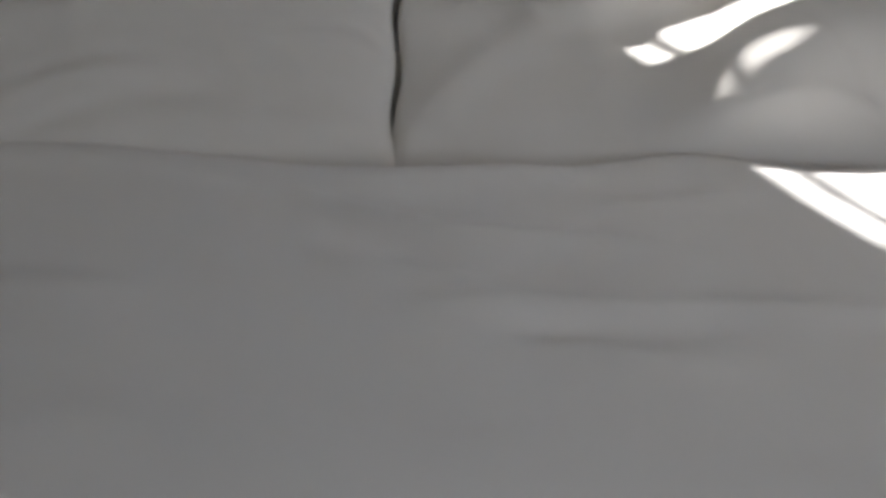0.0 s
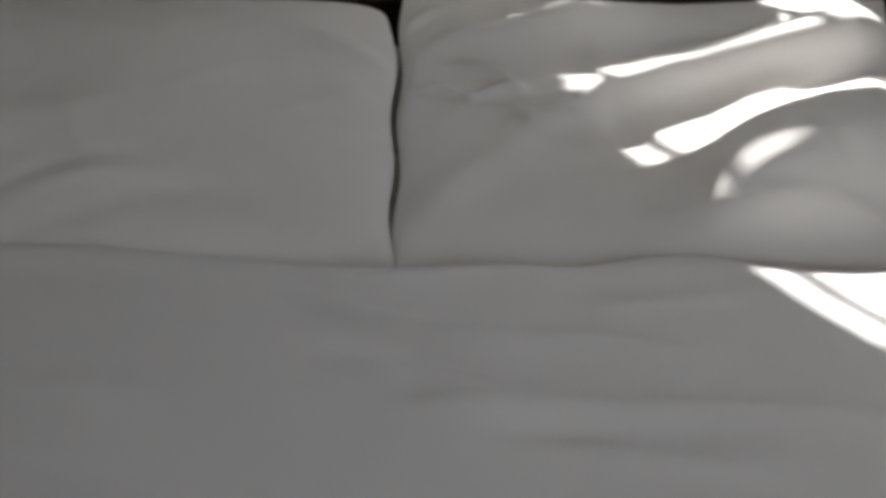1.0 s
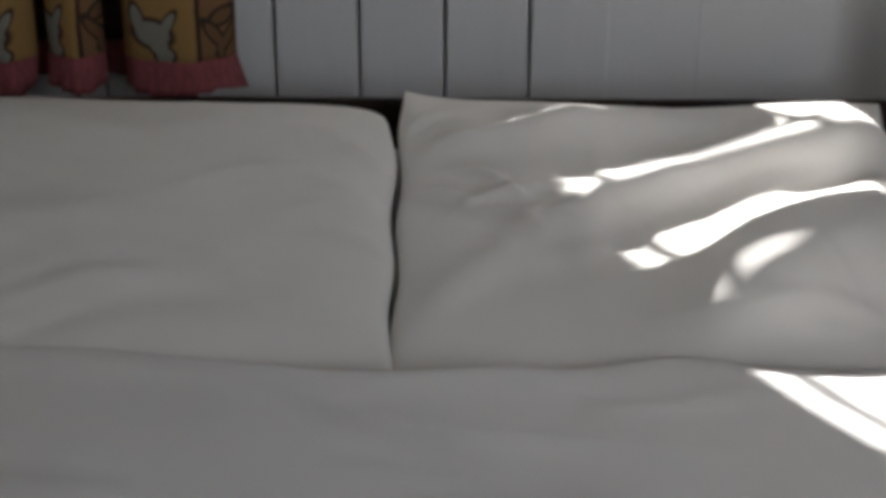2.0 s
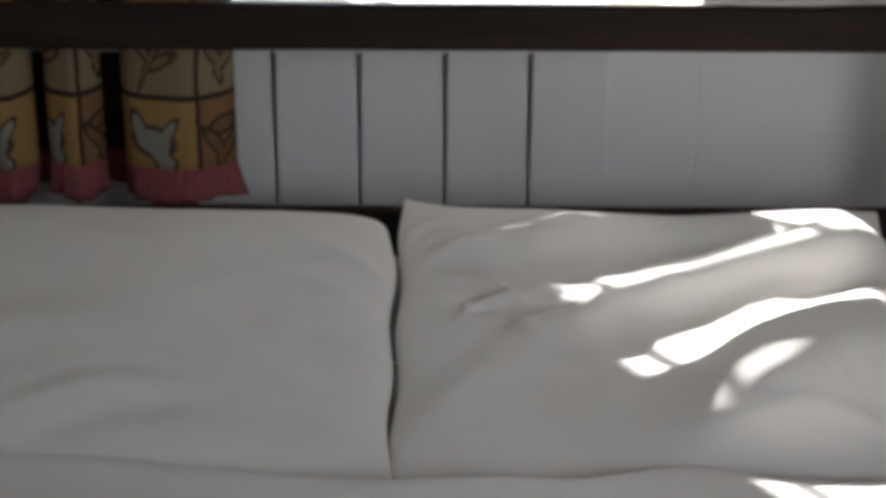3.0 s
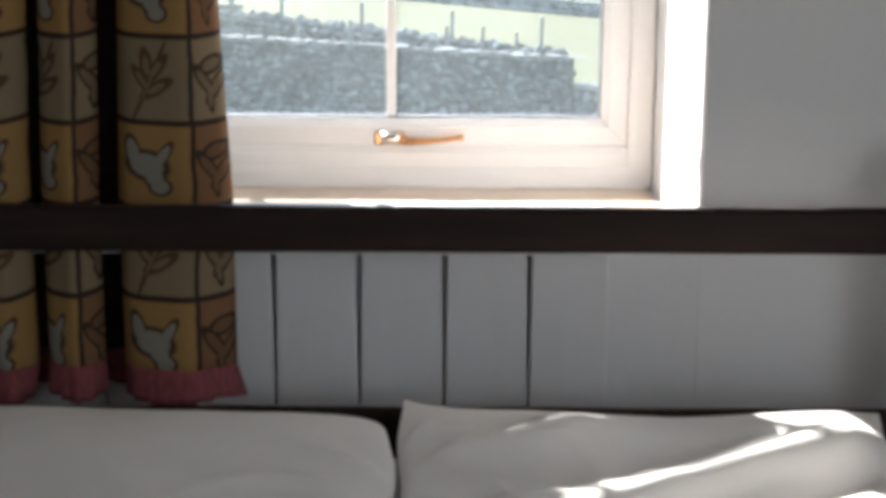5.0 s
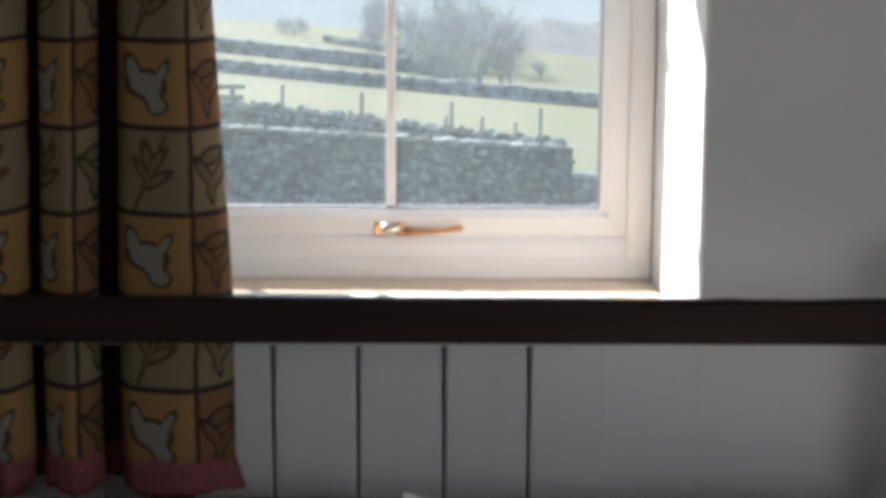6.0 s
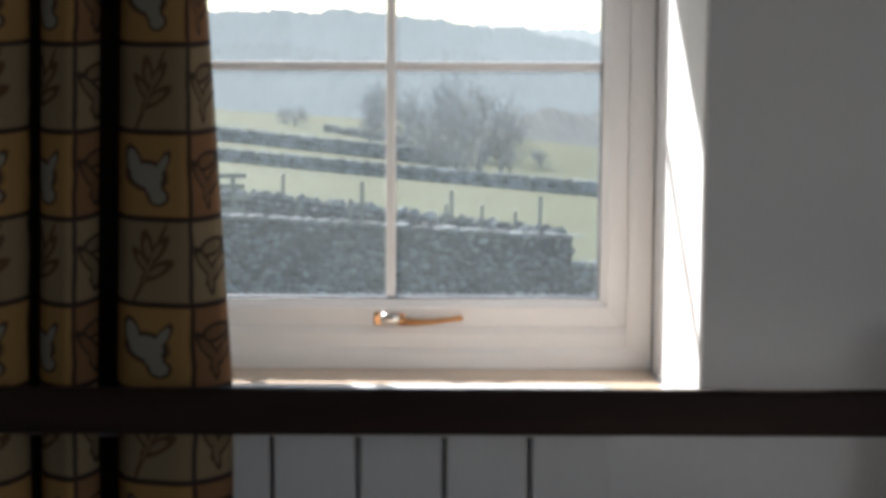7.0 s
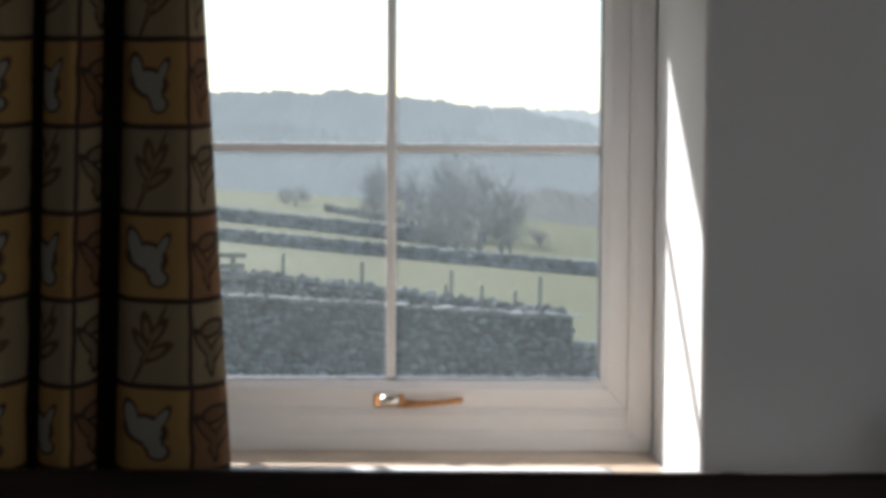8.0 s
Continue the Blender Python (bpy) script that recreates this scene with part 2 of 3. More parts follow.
def rod(points, radii, sides=10):
    """A round bar through the points, with a radius at each."""
    bm = bmesh.new()
    rings = []
    pts = [Vector(p) for p in points]
    for i, p in enumerate(pts):
        d = (pts[min(i + 1, len(pts) - 1)] - pts[max(i - 1, 0)]).normalized()
        a = d.orthogonal().normalized()
        b = d.cross(a)
        rings.append([bm.verts.new(p + radii[i] * (math.cos(k * math.tau / sides) * a + math.sin(k * math.tau / sides) * b)) for k in range(sides)])
    for r0, r1 in zip(rings, rings[1:]):
        for k in range(sides):
            bm.faces.new((r0[k], r0[(k + 1) % sides], r1[(k + 1) % sides], r1[k]))
    bm.faces.new(rings[0][::-1])
    bm.faces.new(rings[-1])
    return bm


def sheet(fn, nu, nv, closed_u=False):
    """A grid of points fn(a, b), a and b from 0 to 1."""
    bm = bmesh.new()
    g = [[bm.verts.new(fn(i / nu, j / nv)) for j in range(nv + 1)] for i in range(nu + 1)]
    for i in range(nu):
        for j in range(nv):
            bm.faces.new((g[i][j], g[i + 1][j], g[i + 1][j + 1], g[i][j + 1]))
    return bm


def n3(x, y, z=0.0):
    return noise.noise(Vector((x, y, z)))


def smooth01(v):
    v = max(0.0, min(1.0, v))
    return v * v * (3 - 2 * v)


# ---- room shell ----
CEIL, GROUND = 2.35, -3.9
LEFT, RIGHT, BACK, FACE, OUT = -2.0, 2.1, -1.45, 2.5, 3.12
SILL, HEAD, WIN_L, WIN_R = 0.88, 1.94, -0.617, 0.395
tagged(part("floor", box(LEFT + 0.001, RIGHT - 0.001, BACK + 0.001, FACE - 0.001, -0.2, 0.0), CARPET), "brown woven carpet floor of the bedroom", "floor", kind="structure")
tagged(part("ceiling", box(LEFT - 0.2, RIGHT + 0.2, BACK - 0.2, OUT, CEIL, CEIL + 0.15), CEILING_PAINT), "plain white painted bedroom ceiling", "ceiling", kind="structure")


def window_wall():
    """The thick outer wall, with its reveal a little splayed towards the room."""
    bm = bmesh.new()
    box(LEFT - 0.2, WIN_L, FACE, OUT, GROUND, CEIL, bm=bm)
    box(WIN_L, 0.266, FACE + 0.022, OUT, GROUND, SILL - 0.03, bm=bm)
    box(0.266, WIN_R + 0.0175, FACE + 0.0015, OUT, GROUND, SILL - 0.004, bm=bm)
    box(WIN_L, WIN_R, FACE, OUT, HEAD, CEIL, bm=bm)
    # right of the opening: the reveal face leans outwards by a centimetre to the room
    x0, x1 = WIN_R, RIGHT + 0.2
    pts = [(x0 + 0.012, FACE + 0.006), (x0 + 0.018, FACE), (x1, FACE), (x1, OUT), (x0, OUT)]
    lo = [bm.verts.new((x, y, GROUND)) for x, y in pts]
    hi = [bm.verts.new((x, y, CEIL)) for x, y in pts]
    bm.faces.new(lo)
    bm.faces.new(hi[::-1])
    for i in range(5):
        j = (i + 1) % 5
        bm.faces.new((lo[i], hi[i], hi[j], lo[j]))
    bmesh.ops.recalc_face_normals(bm, faces=bm.faces)
    return bm


tagged(part("wall_north", window_wall(), PLASTER), "thick white plastered wall with a deep window reveal", "wall", kind="structure")
tagged(part("wall_west", box(LEFT - 0.2, LEFT, BACK - 0.2, FACE, GROUND, CEIL), PLASTER), "plain white plastered side wall", "wall", kind="structure")


def side_wall():
    bm = bmesh.new()
    x0, x1 = RIGHT, RIGHT + 0.2
    # leaves an opening, out of view, for the assumed side window
    box(x0, x1, BACK - 0.2, -1.35, GROUND, CEIL, bm=bm)
    box(x0, x1, -0.15, FACE, GROUND, CEIL, bm=bm)
    box(x0, x1, -1.35, -0.15, GROUND, 0.95, bm=bm)
    box(x0, x1, -1.35, -0.15, 2.05, CEIL, bm=bm)
    return bm


tagged(part("wall_east", side_wall(), PLASTER), "plain white plastered wall with a window opening", "wall", kind="structure")
tagged(part("wall_south", box(LEFT, RIGHT, BACK - 0.2, BACK, GROUND, CEIL), PLASTER), "plain white plastered wall behind the bed foot", "wall", kind="structure")

# ---- painted boarding below the sill ----
# cap raised behind the rail, out of view, added to shade the pillow
boarding = tagged(part("trim_boarding", box(WIN_L - 0.05, 0.27, 2.458, 2.52, SILL - 0.012, SILL + 0.063, 0.006, 3), BOARD_PAINT), "white painted vertical boarding below the window sill, with an added raised cap", "wall panelling", kind="structure")
GROOVES = [-0.682, -0.545, -0.408, -0.2715, -0.135, 0.0025, 0.1385]
def tapered_board(x0, x1, last):
    """A board whose joints open a little towards the top."""
    bm = box(x0 + 0.0012, x1 - (0.0 if last else 0.0012), 2.486, 2.5215, 0.55, SILL - 0.012, 0.005, 3)
    for v in bm.verts:
        k = 0.0032 * (v.co.z - 0.55) / 0.32
        v.co.x += k if v.co.x < (x0 + x1) / 2 else (0.0 if last else -k)
    return bm


for x0, x1 in zip(GROOVES, GROOVES[1:] + [0.2655]):
    child("board", tapered_board(x0, x1, x1 > 0.2), BOARD_PAINT, boarding)
child("plinth_board", box(GROOVES[0], 0.2655, 2.484, 2.5215, 0.0, 0.548, 0.005, 2), BOARD_PAINT, boarding)

# ---- window ----
window = tagged(empty("window_1", (WIN_L + WIN_R) / 2, 3.0, SILL), "white framed casement window with glazing bars", "window", kind="structure")
FY = 2.985          # room face of the outer frame


def frame_ring(x0, x1, z0, z1, wl, wr, wb, wt, y0, y1, slope):
    """Four mitred lengths of frame whose room face falls back towards the opening over its last stretch."""
    bm = bmesh.new()
    cx, cz = (x0 + x1) / 2, (z0 + z1) / 2
    inner = [(x0 + wl, z0 + wb), (x1 - wr, z0 + wb), (x1 - wr, z1 - wt), (x0 + wl, z1 - wt)]
    outer = [(x0, z0), (x1, z0), (x1, z1), (x0, z1)]
    for i in range(4):
        j = (i + 1) % 4
        ring = []
        for k in (i, j):
            (ox, oz), (ax, az) = outer[k], inner[k]
            m = 0.0006 * (1 if k == i else -1)
            dx, dz = ((m, 0) if i in (0, 2) else (0, m))
            if i in (2, 3):
                dx, dz = -dx, -dz
            f = 0.72
            prof = [(ox, y1, oz), (ox, y0 + 0.002, oz), (ox + (ax - ox) * 0.06, y0, oz + (az - oz) * 0.06), (ox + (ax - ox) * f, y0, oz + (az - oz) * f), (ax, y0 + slope, az), (ax, y1, az)]
            ring.append([bm.verts.new((x + dx, y, z + dz)) for x, y, z in prof])
        a, b = ring
        n = len(a)
        for k in range(n):
            bm.faces.new((a[k], b[k], b[(k + 1) % n], a[(k + 1) % n]))
        bm.faces.new(a[::-1])
        bm.faces.new(b)
    bmesh.ops.recalc_face_normals(bm, faces=bm.faces)
    return bm


child("window_frame", frame_ring(WIN_L, WIN_R, SILL, HEAD, 0.045, 0.045, 0.040, 0.045, FY, 3.08, 0.004), UPVC, window)
child("frame_step", frame_ring(WIN_L + 0.01, WIN_R - 0.004, SILL + 0.036, HEAD - 0.01, 0.04, 0.039, 0.042, 0.04, FY + 0.008, 3.079, 0.005), UPVC, window)


def casement(x0, x1, bars_x, bar_z):
    z0, z1 = SILL + 0.078, HEAD - 0.055
    y0, y1 = FY + 0.016, FY + 0.075
    gx0, gx1, gz0, gz1 = x0 + 0.042, x1 - 0.052, z0 + 0.052, 1.785
    sash = child("sash", frame_ring(x0, x1, z0, z1, gx0 - x0, x1 - gx1, gz0 - z0, z1 - gz1, y0, y1, 0.012), UPVC, window)
    child("gasket", frame_ring(gx0 - 0.001, gx1 + 0.001, gz0 - 0.001, gz1 + 0.001, 0.004, 0.004, 0.004, 0.004, y0 + 0.018, y0 + 0.05, 0.001), EDGE_TAPE, sash)
    bars_x = sorted(bars_x)
    for bx in bars_x:
        child("glazing_bar", box(bx - 0.0092, bx + 0.0092, y0 + 0.024, y0 + 0.044, gz0, gz1, 0.004), UPVC, sash)
    edges = [gx0] + list(bars_x) + [gx1]
    for a, b in zip(edges, edges[1:]):
        child("glazing_bar", box(a + 0.0092 * (a != gx0), b - 0.0092 * (b != gx1), y0 + 0.0245, y0 + 0.0435, bar_z - 0.0085, bar_z + 0.0085, 0.004), UPVC, sash)
    for a, b in zip(edges, edges[1:]):
        for c, d in ((gz0, bar_z), (bar_z, gz1)):
            pane = child("pane", box(a + 0.001, b - 0.001, y0 + 0.032, y0 + 0.036, c + 0.001, d - 0.001), GLASS, sash, "clear glass with dusty specks and a film for haze")
            pane.visible_shadow = False


# the unseen left bar, left edge and top are set to shape the sun patches
casement(-0.572, 0.351, (-0.100, -0.466), 1.452)

# brass casement fastener
HY, HZ = FY + 0.016, 0.975
handle = child("window_handle", box(-0.131, -0.074, HY - 0.006, HY, HZ - 0.013, HZ + 0.011, 0.003), BRASS, window, "polished brass casement handle")
child("boss", rod([(-0.118, HY - 0.013, HZ + 0.001), (-0.116, HY - 0.014, HZ + 0.001), (-0.102, HY - 0.017, HZ + 0.001), (-0.088, HY - 0.016, HZ), (-0.080, HY - 0.015, HZ - 0.001)], [0.005, 0.0095, 0.0115, 0.0105, 0.006], 16), GLINT_METAL, handle, "metal barrel, pale for the glint on it", smooth=True)
child("collar", rod([(-0.082, HY - 0.016, HZ - 0.003), (-0.073, HY - 0.017, HZ - 0.004)], [0.0085, 0.0085], 14), BRASS, handle, smooth=True)
child("lever", rod([(-0.074, HY - 0.017, HZ - 0.004), (-0.05, HY - 0.020, HZ - 0.005), (-0.02, HY - 0.024, HZ - 0.003), (0.01, HY - 0.028, HZ + 0.001), (0.034, HY - 0.030, HZ + 0.005), (0.038, HY - 0.030, HZ + 0.0055)], [0.0075, 0.0062, 0.0052, 0.0052, 0.0062, 0.004], 12), BRASS, handle, smooth=True)

sill = tagged(part("window_sill", box(WIN_L + 0.002, WIN_R - 0.002, 2.522, FY + 0.006, SILL - 0.028, SILL, 0.006, 3), PINE), "varnished pine window sill board in the sun", "window sill", kind="structure")

# ---- bed ----
BX0, BX1 = -0.92, 0.81
bed = tagged(empty("bed", (BX0 + BX1) / 2, 1.3, 0.0), "dark stained wooden double bed with an open railed headboard", "bed")
HBY0, HBY1 = 2.280, 2.305


def post(x, y, h, w):
    bm = box(x - w / 2, x + w / 2, y - w / 2, y + w / 2, 0, h, 0.006)
    box(x - w * 0.62, x + w * 0.62, y - w * 0.62, y + w * 0.62, h, h + 0.02, 0.006, bm=bm)
    return bm


for x in (BX0 + 0.03, BX1 - 0.03):
    child("headboard_post", post(x, 2.292, 1.04, 0.06), DARK_WOOD, bed)
    child("foot_post", post(x, 0.30, 0.5, 0.06), DARK_WOOD, bed)


def rail(z0, z1, sag=0.0015):
    """A planed board with slightly uneven arrises."""
    def prof(a, b):
        x = BX0 + 0.06 + (BX1 - BX0 - 0.12) * a
        w = sag * n3(x * 5, 3.1)
        loop = [(HBY0 + 0.004, z0), (HBY0, z0 + 0.004), (HBY0, z1 - 0.006), (HBY0 + 0.006, z1), (HBY1 - 0.006, z1), (HBY1, z1 - 0.006), (HBY1, z0 + 0.004), (HBY1 - 0.004, z0), (HBY0 + 0.004, z0)]
        y, z = loop[round(b * 8)]
        return (x, y, z + w * (1 if z > (z0 + z1) / 2 else -0.6))
    bm = sheet(prof, 60, 8)
    bmesh.ops.remove_doubles(bm, verts=bm.verts, dist=1e-5)
    bmesh.ops.recalc_face_normals(bm, faces=bm.faces)
    return bm


child("top_rail", rail(0.913, 0.980), DARK_WOOD, bed)
child("lower_rail", rail(0.595, 0.672), DARK_WOOD, bed)
for x in (BX0 + 0.03, BX1 - 0.03):
    child("side_rail", box(x - 0.015, x + 0.015, 0.33, 2.262, 0.22, 0.37, 0.004), DARK_WOOD, bed)
child("foot_rail", box(BX0 + 0.06, BX1 - 0.06, 0.285, 0.315, 0.20, 0.40, 0.004), DARK_WOOD, bed)
child("slats", box(BX0 + 0.045, BX1 - 0.045, 0.32, 2.26, 0.24, 0.26), POST_WOOD, bed)

mattress = tagged(part("mattress", box(BX0 + 0.05, BX1 - 0.05, 0.33, 2.262, 0.26, 0.44, 0.04, 4), TICKING), "thick pale mattress on the bed frame", "mattress")

PILLOW_Y = 1.79


def duvet_height(x, y):
    z = 0.499 + 0.006 * n3(x * 1.7, y * 1.7, 5.0)
    # slack folds: height, start, fall, width and sideways reach
    for amp, y0, bow, wide, xa, xb in ((0.0075, 1.700, 0.60, 0.022, -0.20, 0.12), (0.0075, 1.600, 0.20, 0.022, -0.04, 0.34), (-0.005, 1.575, 0.24, 0.03, -0.16, 0.24), (0.005, 1.545, 0.27, 0.03, -0.2, 0.14),
                                       (0.008, 1.440, 0.03, 0.022, -0.08, 0.52), (-0.008, 1.405, 0.07, 0.018, 0.02, 0.36), (0.006, 1.375, 0.22, 0.018, 0.08, 0.36), (0.006, 1.625, -0.24, 0.018, 0.14, 0.42),
                                       (0.005, 1.725, 0.04, 0.020, -0.18, 0.20), (-0.004, 1.705, 0.20, 0.016, 0.08, 0.38), (0.004, 1.50, 0.09, 0.03, -0.60, -0.28), (0.005, 1.25, 0.15, 0.05, -0.5, 0.6)):
        yc = y0 - bow * (x - xa) + 0.02 * n3(x * 4, y0 * 7)
        win = smooth01((x - xa) / 0.12) * smooth01((xb - x) / 0.12)
        d = (y - yc) / wide
        z += 1.5 * amp * win * math.exp(-d * d) * (1 + 0.3 * n3(x * 6, y0))
    z += 0.003 * n3(x * 1.6, y * 9 + x * 2.6, 2.0) + 0.0012 * n3(x * 6, y * 24 + x * 8, 6.0)
    z += 0.003 * (1 - abs(n3(x * 1.6 + 4, y * 5 + x * 1.8, 7.0))) ** 6
    return z


def duvet_edge(x):
    """Where the duvet's upper edge lies against the pillows."""
    return PILLOW_Y - 0.034 + 0.055 * math.exp(-((x + 0.50) / 0.22) ** 2) + 0.03 * math.exp(-((x - 0.30) / 0.09) ** 2) - 0.012 * math.exp(-(x / 0.12) ** 2) + 0.006 * n3(x * 9, 1.0)


def duvet_top(a, b):
    x = BX0 - 0.06 + (BX1 - BX0 + 0.12) * a
    y = 0.26 + (duvet_edge(x) + 0.006 - 0.26) * (1 - (1 - b) ** 1.6)
    z = duvet_height(x, y)
    # a soft roll along the upper edge; the sides and the foot hang over
    k = y - duvet_edge(x)
    z += 0.007 * math.exp(-((k + 0.03) / 0.04) ** 2)
    z -= 0.06 * smooth01((k + 0.013) / 0.018)
    edge = max(0.0, abs(x - (BX0 + BX1) / 2) - (BX1 - BX0) / 2 + 0.07)
    z -= 1.6 * edge ** 1.3
    z -= 0.9 * max(0.0, 0.34 - y)
    return (x, y, z)


duvet_bm = sheet(duvet_top, 150, 190)
duvet = empty("duvet", -0.06, 1.0, 0.47)
cover = child("cover", duvet_bm, DUVET_COTTON, duvet, smooth=True)
thick = cover.modifiers.new("thickness", "SOLIDIFY")
thick.thickness, thick.offset = 0.03, -1
HEM = [duvet_top(i / 60, 0.955) for i in range(2, 59)]
child("hem", rod([(x, y, z + 0.001) for x, y, z in HEM], [0.0035] * len(HEM), 8), DUVET_COTTON, duvet, "stitched turned hem", smooth=True)
tagged(duvet, "plain white cotton duvet spread flat on the bed", "duvet")


def pillow(name, x0, x1, seed, creases, plump, label, corner):
    """A stuffed pillow: a cushion outline with drawn-in edges, fuller in the middle and with creases on its top face."""
    xc, hw = (x0 + x1) / 2, (x1 - x0) / 2
    front, back = Vector((0, PILLOW_Y - 0.004, 0.460)), Vector((0, 2.262, 0.672))
    ctr, half = (front + back) / 2, (back - front) / 2
    nrm = Vector((0, -half.z, half.y)).normalized()

    def surf(a, b, side):
        u, v = 2 * a - 1, 2 * b - 1
        # square grid pulled to a rounded outline, with small ears at the corners
        draw = 1 - 0.012 * (1 - v * v) * abs(u) ** 6
        px = hw * u * draw + 0.0035 * math.sin(9 * v + seed) * abs(u) ** 8
        pv = v * (1 - 0.02 * (1 - u * u) * abs(v) ** 6)
        ear = abs(u) ** 7 * max(0.0, v) ** 5
        pv -= 0.10 * ear * (1 - corner)
        px -= 0.025 * math.copysign(1, u) * ear * (1 - corner)
        pv -= 0.055 * corner * math.exp(-((u - 0.1) / 0.40) ** 2) * max(0.0, v) ** 6
        pv -= 0.05 * (corner == 0) * smooth01((u + 0.6) / 1.3) * max(0.0, v) ** 6
        fill = max(0.0, (1 - abs(u) ** 4.5) * (1 - abs(v) ** 3.4)) ** 0.5
        h = plump * fill * side
        p = Vector((xc + px, 0, 0)) + ctr + half * pv
        if side > 0:
            soft = min(1.0, fill * 1.3)
            h += 0.005 * soft * n3(p.x * 3.5, p.y * 3.5, seed)
            h += 0.0025 * soft * n3(p.x * 7 + p.y * 5, p.y * 14, seed + 3) + 0.0017 * soft * n3(p.x * 14 - p.y * 10, p.y * 30, seed + 5)
            h += 0.002 * soft * (1 - abs(n3(p.x * 4.5 + seed, p.y * 8 + p.x * 3, seed))) ** 7
            for amp, cx, cy, ang, length, wide in creases:
                ca, sa = math.cos(radians(ang)), math.sin(radians(ang))
                dx, dy = p.x - cx, p.y - cy
                along, across = dx * ca + dy * sa, dy * ca - dx * sa
                across += 0.25 * along * along / max(length, 0.05)
                h += amp * soft * math.exp(-(across / wide) ** 2 - (along / length) ** 2)
        else:
            h = max(h, -0.03 * fill)
        return p + nrm * (h + 0.012) + Vector((0, 0, 0.022 * corner * ear * (u < 0)))

    bm = sheet(lambda a, b: surf(a, b, 1), 130, 110)
    low = sheet(lambda a, b: surf(a, b, -1), 40, 36)
    me = bpy.data.meshes.new("under")
    bmesh.ops.reverse_faces(low, faces=low.faces)
    low.to_mesh(me)
    low.free()
    bm.from_mesh(me)
    bpy.data.meshes.remove(me)
    ob = part(name, bm, LINEN, smooth=True)
    return tagged(ob, label, "pillow", group="pillows on the bed")


CREASES_A = [(0.0098, -0.188, 2.167, -15, 0.08, 0.014), (0.0084, -0.22, 2.1, -6, 0.1, 0.013), (0.0084, -0.148, 2.042, 6, 0.08, 0.016), (-0.007, -0.35, 1.89, 5, 0.22, 0.022), (0.0042, -0.442, 1.919, 5, 0.12, 0.014), (-0.0035, -0.44, 1.945, 5, 0.14, 0.014), (0.007, -0.12, 1.99, -18, 0.07, 0.01), (0.0084, -0.11, 2.13, -24, 0.06, 0.01), (0.007, -0.5, 2.02, 4, 0.2, 0.03)]
# broad folds shaped so the sun streaks fit the camera's view, then finer wrinkles
CREASES_B = [(0.025, 0.349, 2.108, 17, 0.4, 0.0315), (0.025, 0.479, 1.908, 23, 0.291, 0.0587), (0.0072, 0.436, 2.01, -101, 0.157, 0.0685), (0.0246, 0.479, 1.923, 65, 0.34, 0.1341), (0.0232, 0.47, 1.945, -155, 0.349, 0.0656), (0.0209, 0.544, 2.024, 27, 0.369, 0.0745), (0.0226, 0.544, 2.156, -1, 0.248, 0.037), (0.0238, 0.183, 2.19, 100, 0.03, 0.1514), (0.0202, 0.416, 2.213, -5, 0.4, 0.0398), (-0.0276, 0.349, 2.244, 95, 0.231, 0.1397), (-0.0228, 0.545, 2.067, 108, 0.039, 0.1365), (0.0037, 0.502, 1.968, 48, 0.265, 0.1157), (-0.0085, 0.613, 1.787, -62, 0.237, 0.0359), (0.0094, 0.418, 1.976, 40, 0.113, 0.0271), (0.0056, 0.442, 1.856, 11, 0.145, 0.012)]
WRINKLES_B = [(-0.012, 0.09, 2.205, -4, 0.07, 0.03), (0.006, 0.223, 2.12, 67, 0.2, 0.03), (0.0171, 0.065, 2.097, -27, 0.045, 0.009), (0.0077, 0.14, 2.082, 3, 0.055, 0.009), (0.0171, 0.005, 2.068, -20, 0.04, 0.009), (0.0146, 0.07, 2.062, 11, 0.045, 0.009), (0.0146, 0.09, 2.027, -22, 0.035, 0.008), (0.0064, 0.135, 2.023, 5, 0.045, 0.009), (0.0077, 0.145, 1.958, 8, 0.08, 0.02), (0.0122, -0.037, 2.202, 42, 0.045, 0.01), (0.0091, 0.0, 2.19, 20, 0.055, 0.01), (0.0122, 0.018, 2.156, 7, 0.045, 0.012), (0.0077, 0.18, 2.167, -28, 0.05, 0.012)]
pillow("pillow", -0.775, -0.0645, 4.0, CREASES_A, 0.034, "plump smooth white cotton pillow against the headboard", 0.0)
pillow("pillow", -0.064, 0.645, 11.0, CREASES_B + WRINKLES_B, 0.024, "creased white cotton pillow with sunlit folds", 0.8)

# ---- curtain ----
CURTAIN_Y = 2.390


